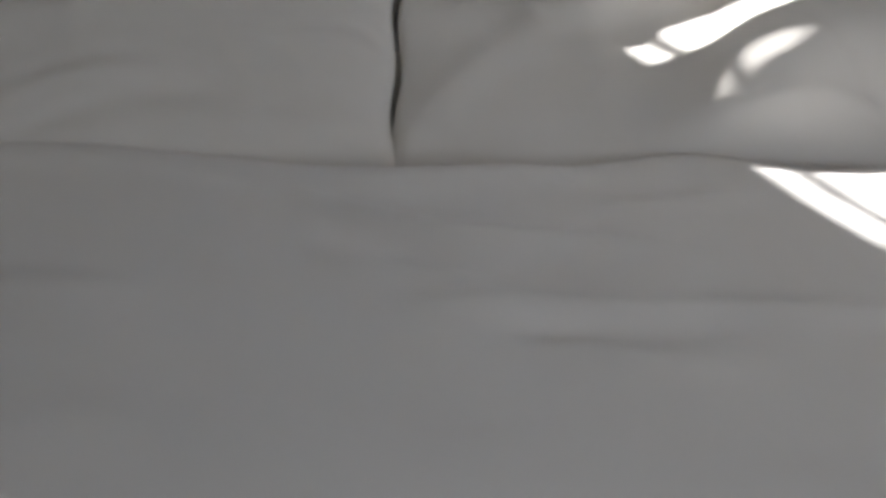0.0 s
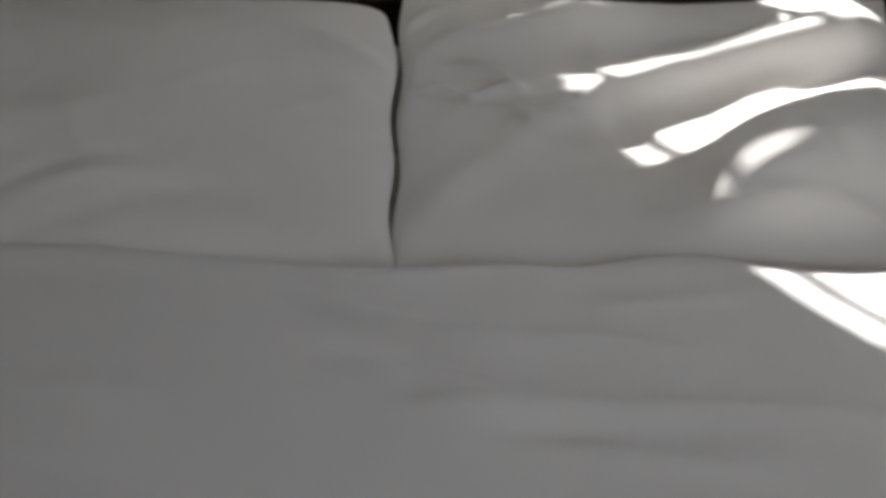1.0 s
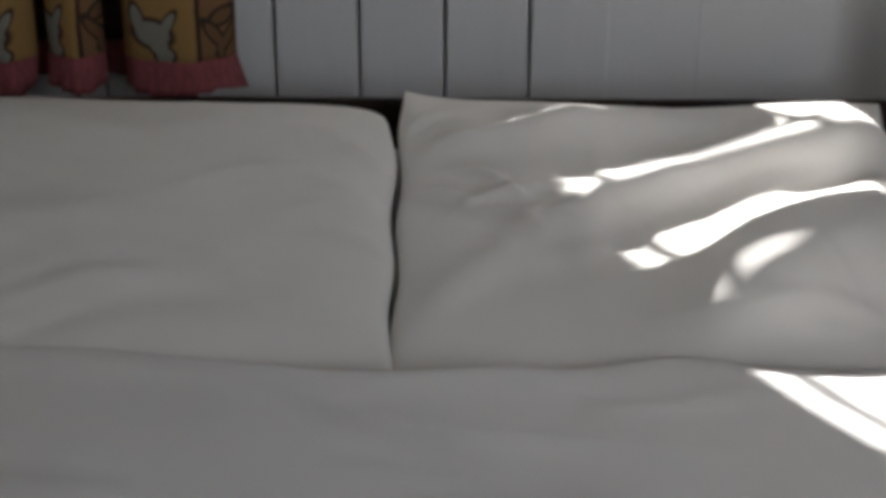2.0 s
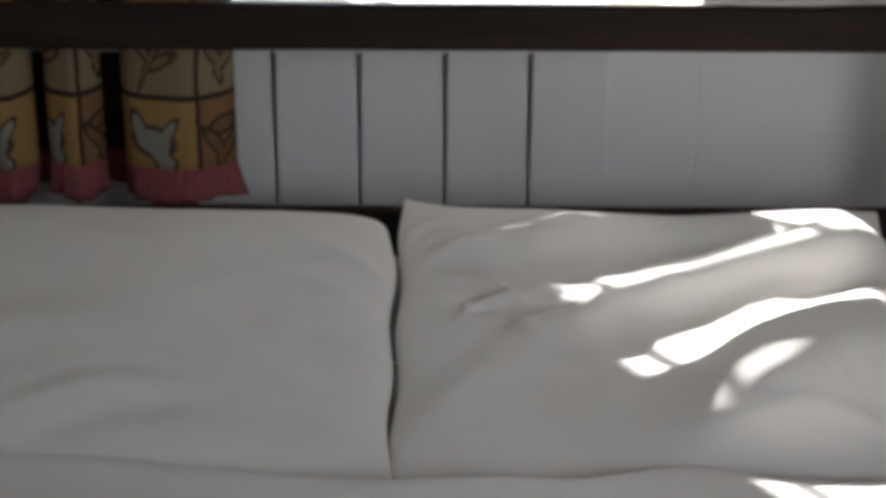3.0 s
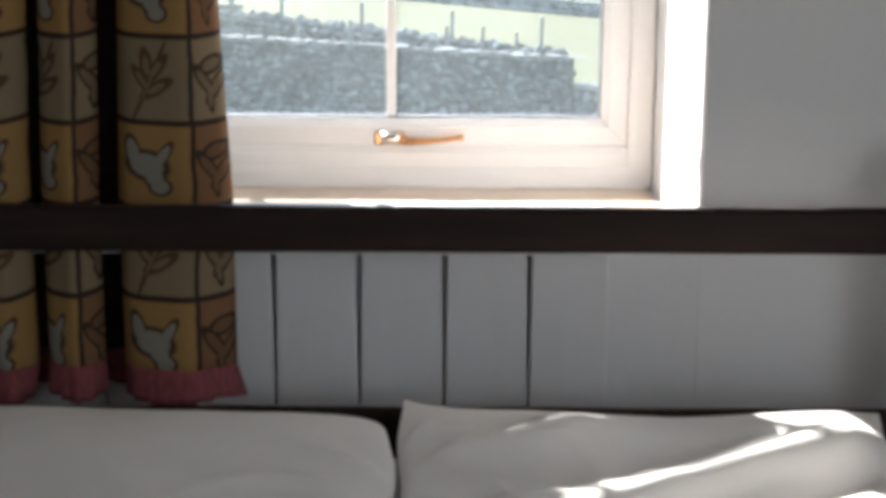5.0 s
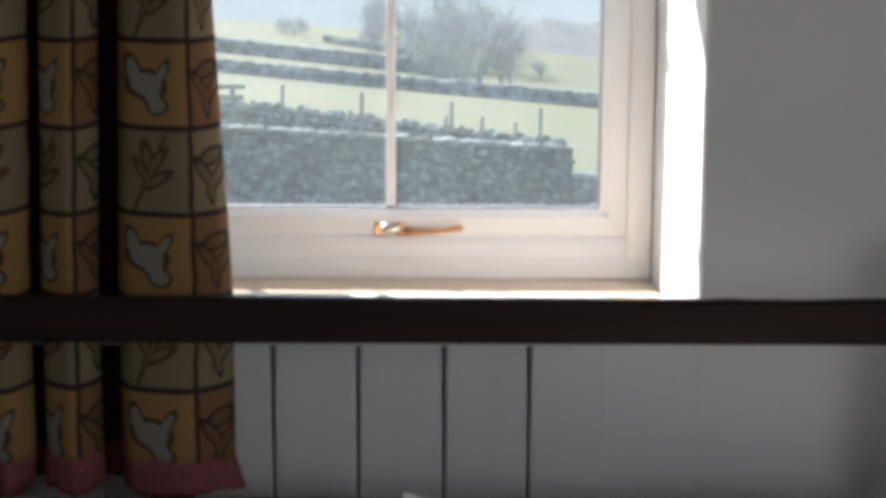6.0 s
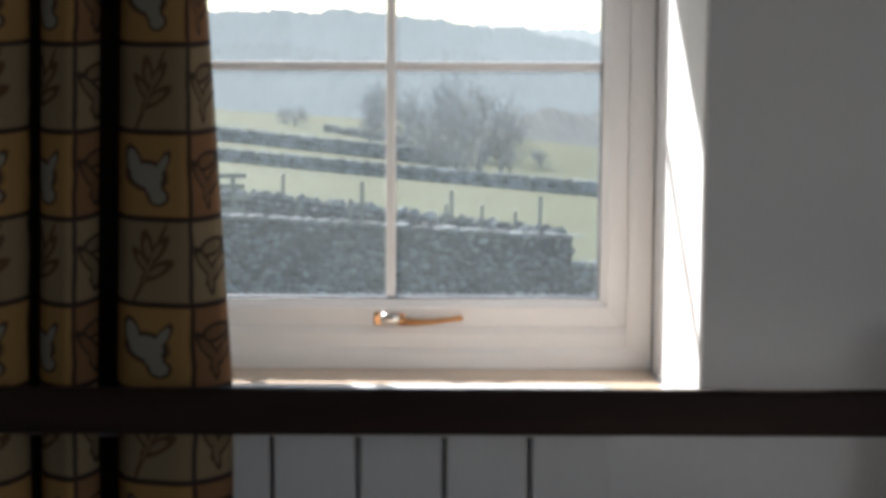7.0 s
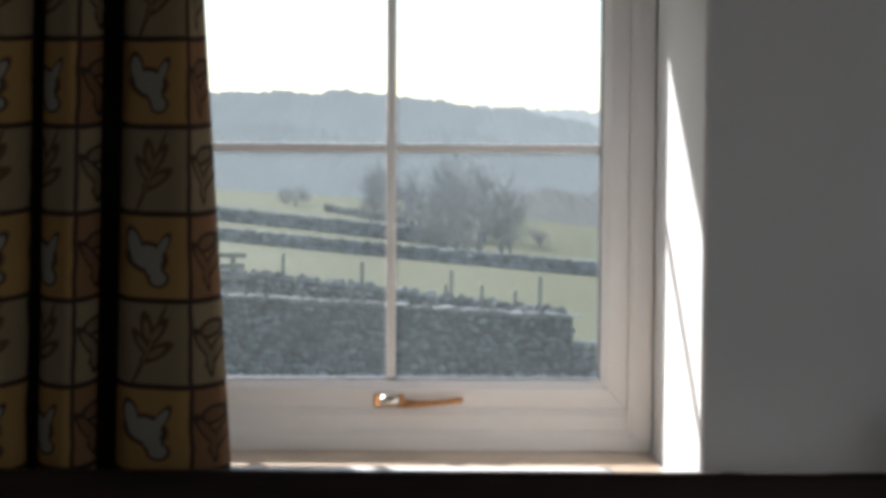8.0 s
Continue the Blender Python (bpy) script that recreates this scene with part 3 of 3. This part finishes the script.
def curtain_plan():
    """The cloth's line seen from above, from its free edge to the far end, with its place in the print: broad fold faces, and between them deep valleys that widen behind the faces."""
    pts, prints = [], []
    faces = [(-0.322, -0.494, 0.010), (-0.528, -0.613, 0.006), (-0.634, -0.725, 0.0), (-0.76, -0.86, 0.0), (-0.90, -1.0, 0.0), (-1.04, -1.12, 0.0)]
    for i, (a, b, fwd) in enumerate(faces):
        u0, u1 = (7.0 + (0.373 + a) / TILE, 7.0 + (0.373 + b) / TILE) if i == 0 else ((7.25 - 2 * i, 6.43 - 2 * i) if i == 1 else (6.98 - 2 * i, 6.2 - 2 * i))
        for k in range(15):
            s = k / 14
            bulge = max(0.0, math.sin(math.pi * s)) ** 0.6
            ripple = 0.007 * math.exp(-((s - 0.36) / 0.13) ** 2) - 0.004 * math.exp(-((s - 0.68) / 0.14) ** 2)
            pts.append((a + (b - a) * s, CURTAIN_Y + 0.022 - fwd - 0.042 * bulge - ripple))
            prints.append(u0 + (u1 - u0) * s)
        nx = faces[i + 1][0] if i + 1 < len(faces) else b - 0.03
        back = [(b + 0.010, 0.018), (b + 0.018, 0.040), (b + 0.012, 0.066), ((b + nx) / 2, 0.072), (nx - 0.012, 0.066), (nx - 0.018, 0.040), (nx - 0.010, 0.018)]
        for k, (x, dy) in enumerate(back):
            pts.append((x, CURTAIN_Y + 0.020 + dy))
            prints.append(6.0 - 2 * i)          # valleys held on the dark grid line, putting their shade into the print
    return pts, prints


TILE = 0.1365
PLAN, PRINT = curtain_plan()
ARC = [0.0]
for (xa, ya), (xb, yb) in zip(PLAN, PLAN[1:]):
    ARC.append(ARC[-1] + math.hypot(xb - xa, yb - ya))
CUR_TOP, CUR_BOT = 2.16, 0.699


def curtain_point(i, z):
    x, y = PLAN[i]
    up = max(0.0, z - 0.98)
    # upwards the free edge leans in and the folds close up, to fit the camera's view
    edge = smooth01((x + 0.385) / 0.063)
    shift = up * (-0.054 * edge + 0.026 * smooth01((-0.39 - x) / 0.08))
    return Vector((x + shift, y + 0.004 * n3(ARC[i] * 9, z * 3, 1.0), z + 0.012 * n3(ARC[i] * 3, 2.0) * (z < 1.0)))


def print_height(z):
    """Rows of the print, one unit each, spaced to fit the camera's view, wider at the foot."""
    return (z - 0.7105) / 0.1285 if z > 0.9675 else 2 - (0.9675 - z) / 0.140


def cloth(z0, z1, rows, flare=0.0):
    bm = bmesh.new()
    uv = bm.loops.layers.uv.new("cloth")
    g = []
    for j in range(rows + 1):
        z = z0 + (z1 - z0) * j / rows
        row = []
        for i in range(len(PLAN)):
            p = curtain_point(i, z)
            if flare:
                k = (z1 - z) / (z1 - z0)
                p.y += flare * k * math.sin(ARC[i] * 260) - 0.012 * k
                p.x += flare * 1.2 * k * math.cos(ARC[i] * 210) + 0.012 * k * (i < 8)
                p.z += 0.006 * k * math.sin(ARC[i] * 37)
            v = bm.verts.new(p)
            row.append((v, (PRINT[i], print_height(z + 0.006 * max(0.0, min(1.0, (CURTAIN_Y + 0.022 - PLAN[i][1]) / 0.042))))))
        g.append(row)
    for j in range(rows):
        for i in range(len(PLAN) - 1):
            q = (g[j][i], g[j][i + 1], g[j + 1][i + 1], g[j + 1][i])
            f = bm.faces.new([k[0] for k in q])
            for loop, k in zip(f.loops, q):
                loop[uv].uv = k[1]
    return bm


curtain = tagged(empty("curtain", -0.72, CURTAIN_Y, CUR_BOT), "heavy drawn-back cotton curtain printed with pale shapes in ochre squares", "curtain")
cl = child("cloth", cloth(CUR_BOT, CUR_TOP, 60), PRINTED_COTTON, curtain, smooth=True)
s = cl.modifiers.new("lining", "SOLIDIFY")
s.thickness, s.offset = 0.003, 0
fr = child("frill", cloth(CUR_BOT - 0.040, CUR_BOT + 0.010, 5, 0.005), FRILL, curtain, "dusty red gathered frill", smooth=True)
s = fr.modifiers.new("thickness", "SOLIDIFY")
s.thickness, s.offset = 0.003, 0
pole = tagged(part("curtain_pole", rod([(-1.75, 2.43, 2.2), (0.62, 2.43, 2.2)], [0.014, 0.014], 14), DARK_WOOD, smooth=True), "dark wooden curtain pole above the window", "curtain pole")

# ---- outdoors ----
K = 1.1             # the fields' scale


def ground_height(x, y):
    """Level meadow by the house, dipping to the far wall, then a rising hillside."""
    u, w = x / K, y / K
    z = -0.06 * max(-30.0, min(30.0, u)) * smooth01((w - 8) / 22)
    z -= 0.012 * max(0.0, min(w, 95.0) - 32)
    z += 0.022 * max(0.0, min(w, 200.0) - 95)
    z += 0.10 * n3(u * 0.06, w * 0.04)
    z -= 0.38 * (1 - smooth01((w - 32.25) / 0.4))
    return -3.39 + K * z


def ground_sheet():
    ys = [3.3 + 0.9 * i for i in range(60)]
    while ys[-1] < 900:
        ys.append(ys[-1] * 1.03)
    ys = [-2500, -300, -60, -10] + ys + [1500, 4000]
    bm = bmesh.new()
    rows = []
    for y in ys:
        w = 26 + abs(y) * 0.8
        rows.append([bm.verts.new((w * (k / 30 - 1), y, ground_height(w * (k / 30 - 1), max(y, 3.0)) - (0.15 if y < 3 else 0))) for k in range(61)])
    for a, b in zip(rows, rows[1:]):
        for k in range(60):
            bm.faces.new((a[k], a[k + 1], b[k + 1], b[k]))
    return bm


tagged(part("ground", ground_sheet(), GRASS, smooth=True), "green grazed sloping pasture in hazy sun", "field", kind="structure")

# stones: a few worn shapes that all the walls share
rng = random.Random(7)


def stone_verts(sx, sy, sz, rough=0.22, sub=1):
    bm = bmesh.new()
    bmesh.ops.create_icosphere(bm, subdivisions=sub, radius=1.0)
    out = []
    for v in bm.verts:
        d = v.co.normalized()
        cube = d / max(abs(c) for c in d)
        p = d * 0.55 + cube * 0.45
        p = p * (1 + rng.uniform(-rough, rough))
        out.append((p.x * sx / 2, p.y * sy / 2, p.z * sz / 2))
    faces = [tuple(v.index for v in f.verts) for f in bm.faces]
    bm.free()
    return out, faces


def stone_mesh(name, mat, rough=0.22):
    vs, fs = stone_verts(1, 1, 1, rough)
    me = bpy.data.meshes.new(name)
    me.from_pydata(vs, [], fs)
    me.materials.append(mat)
    return me


SHAPES = [stone_verts(1, 1, 1) for _ in range(10)]
STONE_MESHES = [stone_mesh("stone", STONE) for _ in range(10)]
SLAB_MESHES = [stone_mesh("coping_slab", PALE_STONE, 0.12) for _ in range(5)]


def wall_line(a, b, step):
    a, b = Vector(a), Vector(b)
    n = max(1, int((b - a).length / step))
    return [a.lerp(b, i / n) for i in range(n + 1)]


def dry_wall(label, a, b, height, thick, size, single=None, ragged=0.0, cope=True, slabs=False, rock=None):
    """A dry stone wall between two points of the plan: an earth-dark core, courses of uneven stones on its near face, and upright cope stones.
    single: the stretch of x within which the near stones are parts of their own."""
    ax, bx = Vector((a[0], a[1], 0)), Vector((b[0], b[1], 0))
    run = bx - ax
    length, along = run.length, run.normalized()
    side = Vector((along.y, -along.x, 0))
    if side.y > 0:
        side = -side
    yaw = math.atan2(along.y, along.x)
    mid = ax.lerp(bx, 0.5)
    base = empty("dry_stone_wall", mid.x, mid.y, ground_height(mid.x, mid.y))
    tagged(base, label, "stone wall")
    steps = max(4, int(length / 2))

    def core_point(s, t):
        p = ax.lerp(bx, s)
        g = ground_height(p.x, p.y)
        top = g + height * (1 - 0.06) * (1 - ragged * 0.5) + ragged * 0.3 * n3(p.x * 0.7, p.y * 0.7)
        k = [(-0.5, g - 0.3), (-0.42, top), (0.42, top), (0.5, g - 0.3)][round(t * 3)]
        q = p + side * (-k[0] * (thick - 0.12))
        return (q.x, q.y, k[1])
    bm = sheet(core_point, steps, 3)
    child("core", bm, CORE_STONE if rock is None else rock, base)
    vs, fs, singles = [], [], 0

    def put(centre, dims, turn, lean):
        nonlocal singles
        m = Matrix.Translation(centre) @ Euler((lean, rng.uniform(-0.25, 0.25), yaw + turn)).to_matrix().to_4x4() @ Matrix.Diagonal((*dims, 1))
        if single and single[0] < centre.x < single[1] and singles < 300 and rng.random() < single[2]:
            ob = new("stone", rng.choice(STONE_MESHES))
            ob.parent = base
            ob.matrix_basis = Matrix.Translation(-base.location) @ m
            singles += 1
            return
        sv, sf = rng.choice(SHAPES)
        off = len(vs)
        vs.extend(tuple(m @ Vector(v)) for v in sv)
        fs.extend(tuple(i + off for i in f) for f in sf)

    z = 0.0
    body = height - (size * 1.3 if cope else 0.06 if slabs else 0)
    while z < body:
        course = size * rng.uniform(0.6, 1.0)
        s = 0.0
        while s < length:
            w = size * rng.uniform(0.7, 1.9)
            p = ax + along * (s + w / 2)
            g = ground_height(p.x, p.y)
            rag = 1 - ragged * (0.5 + 0.5 * n3(p.x * 0.9, p.y * 0.9, 4.0))
            if z + course < body * rag + size:
                put(p + side * (thick / 2 - size * 0.3 + rng.uniform(-0.03, 0.03) - z * 0.06) + Vector((0, 0, g + z + course / 2 + rng.uniform(-0.02, 0.02))),
                    (w * 1.06, size * rng.uniform(0.9, 1.3), course * 1.1), rng.uniform(-0.15, 0.15), rng.uniform(-0.15, 0.15))
            s += w
        z += course
    if cope:
        s = 0.0
        while s < length:
            w = size * rng.uniform(0.45, 0.9)
            p = ax + along * (s + w / 2)
            h = size * rng.uniform(1.1, 1.9)
            g = ground_height(p.x, p.y)
            put(p + Vector((0, 0, g + body + h / 2 - 0.02)), (w, thick * rng.uniform(0.7, 0.95), h), rng.uniform(-0.2, 0.2), rng.uniform(-0.12, 0.12))
            s += w * 1.02
    s = 0.0
    while slabs and s < length:
        w = rng.uniform(0.28, 0.62)
        p = ax + along * (s + w / 2)
        slab = new("coping_slab", rng.choice(SLAB_MESHES))
        slab.parent = base
        slab.matrix_basis = Matrix.Translation(p + side * 0.05 + Vector((0, 0, ground_height(p.x, p.y) + body + rng.uniform(0.03, 0.06))) - base.location) @ Euler((rng.uniform(-0.05, 0.05), rng.uniform(-0.04, 0.04), yaw + rng.uniform(-0.06, 0.06))).to_matrix().to_4x4() @ Matrix.Diagonal((w * 0.98, thick * rng.uniform(0.9, 1.1), rng.uniform(0.035, 0.06), 1))
        s += w
    me = bpy.data.meshes.new("stonework")
    off = base.location
    me.from_pydata([(v[0] - off.x, v[1] - off.y, v[2] - off.z) for v in vs], [], fs)
    me.materials.append(rock or STONE)
    ob = new("stonework", me)
    ob.parent = base
    tagged(ob, kind="stuff")
    return base


CORE_STONE = material("wall_core", (0.05, 0.05, 0.048), 0.95, vary=0.3, scale=3, grain=12, bump=0.5, bump_dist=0.05)

CORNER = (2.52 * K, 32.0 * K)
dry_wall("grey dry stone wall with upright cope stones by the lane", (-9.5 * K, 32.1 * K), CORNER, 1.74 * K, 0.6, 0.15, single=(-6.0, 3.4, 0.30), cope=False, slabs=True)
dry_wall("grey dry stone wall set behind another across the lane", (-14 * K, 47.0 * K), (2.62 * K, 32.9 * K), 1.36 * K, 0.6, 0.22, single=(-7.5, 3.4, 0.2))
dry_wall("low tumbled dry stone wall beside the pasture", (2.62 * K, 32.05 * K), (10 * K, 32.1 * K), 1.30 * K, 0.6, 0.24, ragged=0.25, cope=False)
dry_wall("long tumbled rubble wall across the green pasture", (-19 * K, 88.0 * K), (15 * K, 67.5 * K), 0.72 * K, 0.8, 0.34, ragged=0.28, cope=False, rock=HAZED_STONE)
dry_wall("long dark dry stone wall below the upper field", (-24 * K, 111.0 * K), (0.2 * K, 95.5 * K), 0.85 * K, 0.7, 0.42, ragged=0.03, cope=False, rock=HAZED_STONE)
dry_wall("broken rubble wall at the foot of the wood", (-9.2 * K, 124.0 * K), (-2.5 * K, 114.0 * K), 0.5 * K, 1.0, 0.32, ragged=0.5, cope=False, rock=HAZED_STONE)


# fence posts in the lane
def fence_post(x, y, top, w, lean):
    g = ground_height(x, y)
    base = empty("fence_post", x, y, g)
    bm = box(x - w / 2, x + w / 2, y - w / 2, y + w / 2, g - 0.3, g + top, 0.012, 1)
    for v in bm.verts:
        v.co.x += lean * (v.co.z - g)
        if v.co.z > g + top - 0.1:
            v.co.z += 0.04 * (v.co.x - x) / w
    child("stake", bm, POST_WOOD, base)
    return tagged(base, "weathered wooden fence stake between the stone walls", "fence post", group="stakes in the lane")


for x, d, top, w, lean in ((-4.02, 38.6, 1.86, 0.09, 0.03), (-3.2, 33.6, 1.66, 0.08, 0.05), (-2.06, 33.6, 1.68, 0.08, 0.03), (-1.86, 35.6, 1.98, 0.09, 0.0), (-0.04, 33.6, 1.66, 0.08, 0.06),
                        (0.18, 34.8, 1.96, 0.09, 0.0), (0.78, 33.5, 1.72, 0.08, 0.03), (1.51, 33.4, 1.66, 0.08, 0.02), (2.07, 33.9, 1.98, 0.09, 0.02)):
    fence_post(x * K, d * K, top * K, w, lean)


def hurdle(x0, x1, y):
    g = ground_height(x1, y)
    base = empty("wooden_hurdle", (x0 + x1) / 2, y, g)
    for i, z in enumerate((1.10, 1.42, 1.72, 1.98)):
        child("bar", box(x0, x1 + 0.05 * math.sin(i * 2.1), y - 0.03, y + 0.03, g + z * K * 0.93, g + z * K * 0.93 + 0.12, 0.01, 1), POST_WOOD, base)
    for x in (x0 + 0.1, x1 - 0.35):
        child("upright", box(x - 0.06, x + 0.06, y + 0.03, y + 0.12, g - 0.2, g + 2.05 * K * 0.93, 0.01, 1), POST_WOOD, base)
    return tagged(base, "grey weathered wooden hurdle behind the stone wall", "hurdle")


hurdle(-6.6 * K, -4.62 * K, 36.5 * K)


# bare trees: tapered trunk, limbs and a crown of fine twigs
def bare_tree(x, y, height, spread, seed, label, bark, name="tree"):
    r = random.Random(seed)
    g = ground_height(x, y)
    base = empty(name, x, y, g)
    vs, fs = [], []

    def limb(p, d, length, rad, depth):
        sides = 6 if depth < 2 else 3
        pts, q = [p], p
        for i in range(3):
            d = (d + Vector((r.uniform(-0.25, 0.25), r.uniform(-0.25, 0.25), r.uniform(-0.08, 0.2)))).normalized()
            q = q + d * length / 3
            pts.append(q)
        start = len(vs)
        for i, c in enumerate(pts):
            a = d.orthogonal().normalized()
            b = d.cross(a)
            w = rad * (1 - 0.22 * i)
            for k in range(sides):
                vs.append(c + w * (math.cos(k * math.tau / sides) * a + math.sin(k * math.tau / sides) * b))
        for i in range(3):
            for k in range(sides):
                fs.append((start + i * sides + k, start + i * sides + (k + 1) % sides, start + (i + 1) * sides + (k + 1) % sides, start + (i + 1) * sides + k))
        if depth >= 5:
            return
        for i in range(4 if depth < 3 else 3):
            ang = r.uniform(0, math.tau)
            a = d.orthogonal().normalized()
            b = d.cross(a)
            way = (d * 0.75 + (math.cos(ang) * a + math.sin(ang) * b) * r.uniform(0.5, 1.0) * spread).normalized()
            limb(pts[r.choice((1, 2, 3, 3))], way, length * r.uniform(0.68, 0.95), rad * (0.58 if depth < 3 else 0.72), depth + 1)

    limb(Vector((0, 0, -0.2)), Vector((r.uniform(-0.1, 0.1), 0, 1)), height * 0.20, height * 0.020, 0)
    me = bpy.data.meshes.new("crown")
    me.from_pydata([tuple(v) for v in vs], [], fs)
    me.materials.append(bark)
    tk = rod([(0, 0, -0.3), (0.02, 0, height * 0.12), (0.05, 0, height * 0.26)], [height * 0.026, height * 0.021, height * 0.017], 9)
    trunk = part("trunk", tk, bark, None, "", True)
    trunk.parent = base
    ob = new("crown", me)
    ob.parent = base
    return tagged(base, label, "tree")


# sideways, depth and height; the lower trees are the broader ones
TREES = ((1.9, 84, 8.6), (0.7, 87, 7.4), (3.2, 88, 7.0), (-3.9, 116, 7.6), (-5.3, 112, 5.2), (-0.8, 112, 9.5), (1.5, 116, 10.0), (-12.2, 128, 4.2), (-13.2, 131, 3.2), (6.1, 98, 3.0), (3.9, 92, 4.4), (1.0, 82, 4.6), (-2.6, 108, 8.2), (4.2, 104, 6.4), (-0.2, 92, 6.4), (2.6, 100, 8.4), (0.4, 104, 8.8), (-1.6, 100, 6.6), (-4.6, 124, 8.0), (-0.4, 94, 6.0))
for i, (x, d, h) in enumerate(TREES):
    bare_tree(x * K, d * K, h * K * 0.85, min(1.2, max(0.9, 1.45 - 0.052 * h)), 20 + i, "bare leafless winter tree beside the field wall", BARK if d < 95 else BARK_HAZED)


# woods far behind everything else, their haze put into the colour and glow
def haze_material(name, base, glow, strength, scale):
    """Leafless woodland with bright hazy air put into its own glow: upright streaks of trunks and paler crowns."""
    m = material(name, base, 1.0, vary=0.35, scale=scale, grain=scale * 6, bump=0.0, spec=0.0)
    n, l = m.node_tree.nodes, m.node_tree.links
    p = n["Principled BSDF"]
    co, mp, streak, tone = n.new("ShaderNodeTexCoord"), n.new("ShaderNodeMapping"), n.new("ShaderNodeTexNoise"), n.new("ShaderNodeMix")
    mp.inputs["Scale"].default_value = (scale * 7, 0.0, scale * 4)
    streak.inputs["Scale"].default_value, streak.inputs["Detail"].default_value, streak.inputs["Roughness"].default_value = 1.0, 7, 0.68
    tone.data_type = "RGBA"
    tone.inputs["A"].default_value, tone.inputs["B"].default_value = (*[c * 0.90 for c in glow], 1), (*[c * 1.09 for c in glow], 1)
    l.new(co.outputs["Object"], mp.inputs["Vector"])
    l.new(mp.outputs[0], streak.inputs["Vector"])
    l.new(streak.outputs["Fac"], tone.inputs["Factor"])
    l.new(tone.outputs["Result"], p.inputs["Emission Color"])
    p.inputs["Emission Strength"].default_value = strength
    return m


# glow colours and strengths paint the haze, stronger with distance
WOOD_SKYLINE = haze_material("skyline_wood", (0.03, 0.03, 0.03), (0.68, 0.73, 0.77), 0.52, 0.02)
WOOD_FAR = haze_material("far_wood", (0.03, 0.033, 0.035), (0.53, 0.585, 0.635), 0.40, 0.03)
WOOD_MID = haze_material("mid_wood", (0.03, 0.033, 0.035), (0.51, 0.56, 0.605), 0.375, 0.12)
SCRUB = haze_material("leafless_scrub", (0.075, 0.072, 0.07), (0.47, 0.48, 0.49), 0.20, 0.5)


def wooded_ridge(name, mat, d, line, z_low, lump, label, span=(-0.42, 0.42)):
    """A hillside of rounded bare crowns; line gives the skyline's rise over the sideways run."""
    def fn(a, b):
        x = d * (span[0] + (span[1] - span[0]) * a)
        top = line(x / d) * d
        z = z_low + (top - z_low) * b
        y = d + (b - 0.5) * d * 0.25
        q = Vector((x / lump * 0.30, z / lump * 0.38, 3.0))
        bump = lump * 0.40 * noise.fractal(q, 0.7, 2.1, 5)
        crest = lump * 0.34 * b ** 8 * noise.fractal(Vector((x / lump * 1.7, 1.0, 7.0)), 0.6, 2.1, 4)
        return (x, y - bump, 1.43 + z + bump * 0.8 * (0.3 + 0.7 * b) + crest)
    return tagged(part(name, sheet(fn, 480, 40), mat, smooth=True), label, "wooded hillside", kind="structure")


def hill(x, c, w):
    return math.exp(-((x - c) / w) ** 2)


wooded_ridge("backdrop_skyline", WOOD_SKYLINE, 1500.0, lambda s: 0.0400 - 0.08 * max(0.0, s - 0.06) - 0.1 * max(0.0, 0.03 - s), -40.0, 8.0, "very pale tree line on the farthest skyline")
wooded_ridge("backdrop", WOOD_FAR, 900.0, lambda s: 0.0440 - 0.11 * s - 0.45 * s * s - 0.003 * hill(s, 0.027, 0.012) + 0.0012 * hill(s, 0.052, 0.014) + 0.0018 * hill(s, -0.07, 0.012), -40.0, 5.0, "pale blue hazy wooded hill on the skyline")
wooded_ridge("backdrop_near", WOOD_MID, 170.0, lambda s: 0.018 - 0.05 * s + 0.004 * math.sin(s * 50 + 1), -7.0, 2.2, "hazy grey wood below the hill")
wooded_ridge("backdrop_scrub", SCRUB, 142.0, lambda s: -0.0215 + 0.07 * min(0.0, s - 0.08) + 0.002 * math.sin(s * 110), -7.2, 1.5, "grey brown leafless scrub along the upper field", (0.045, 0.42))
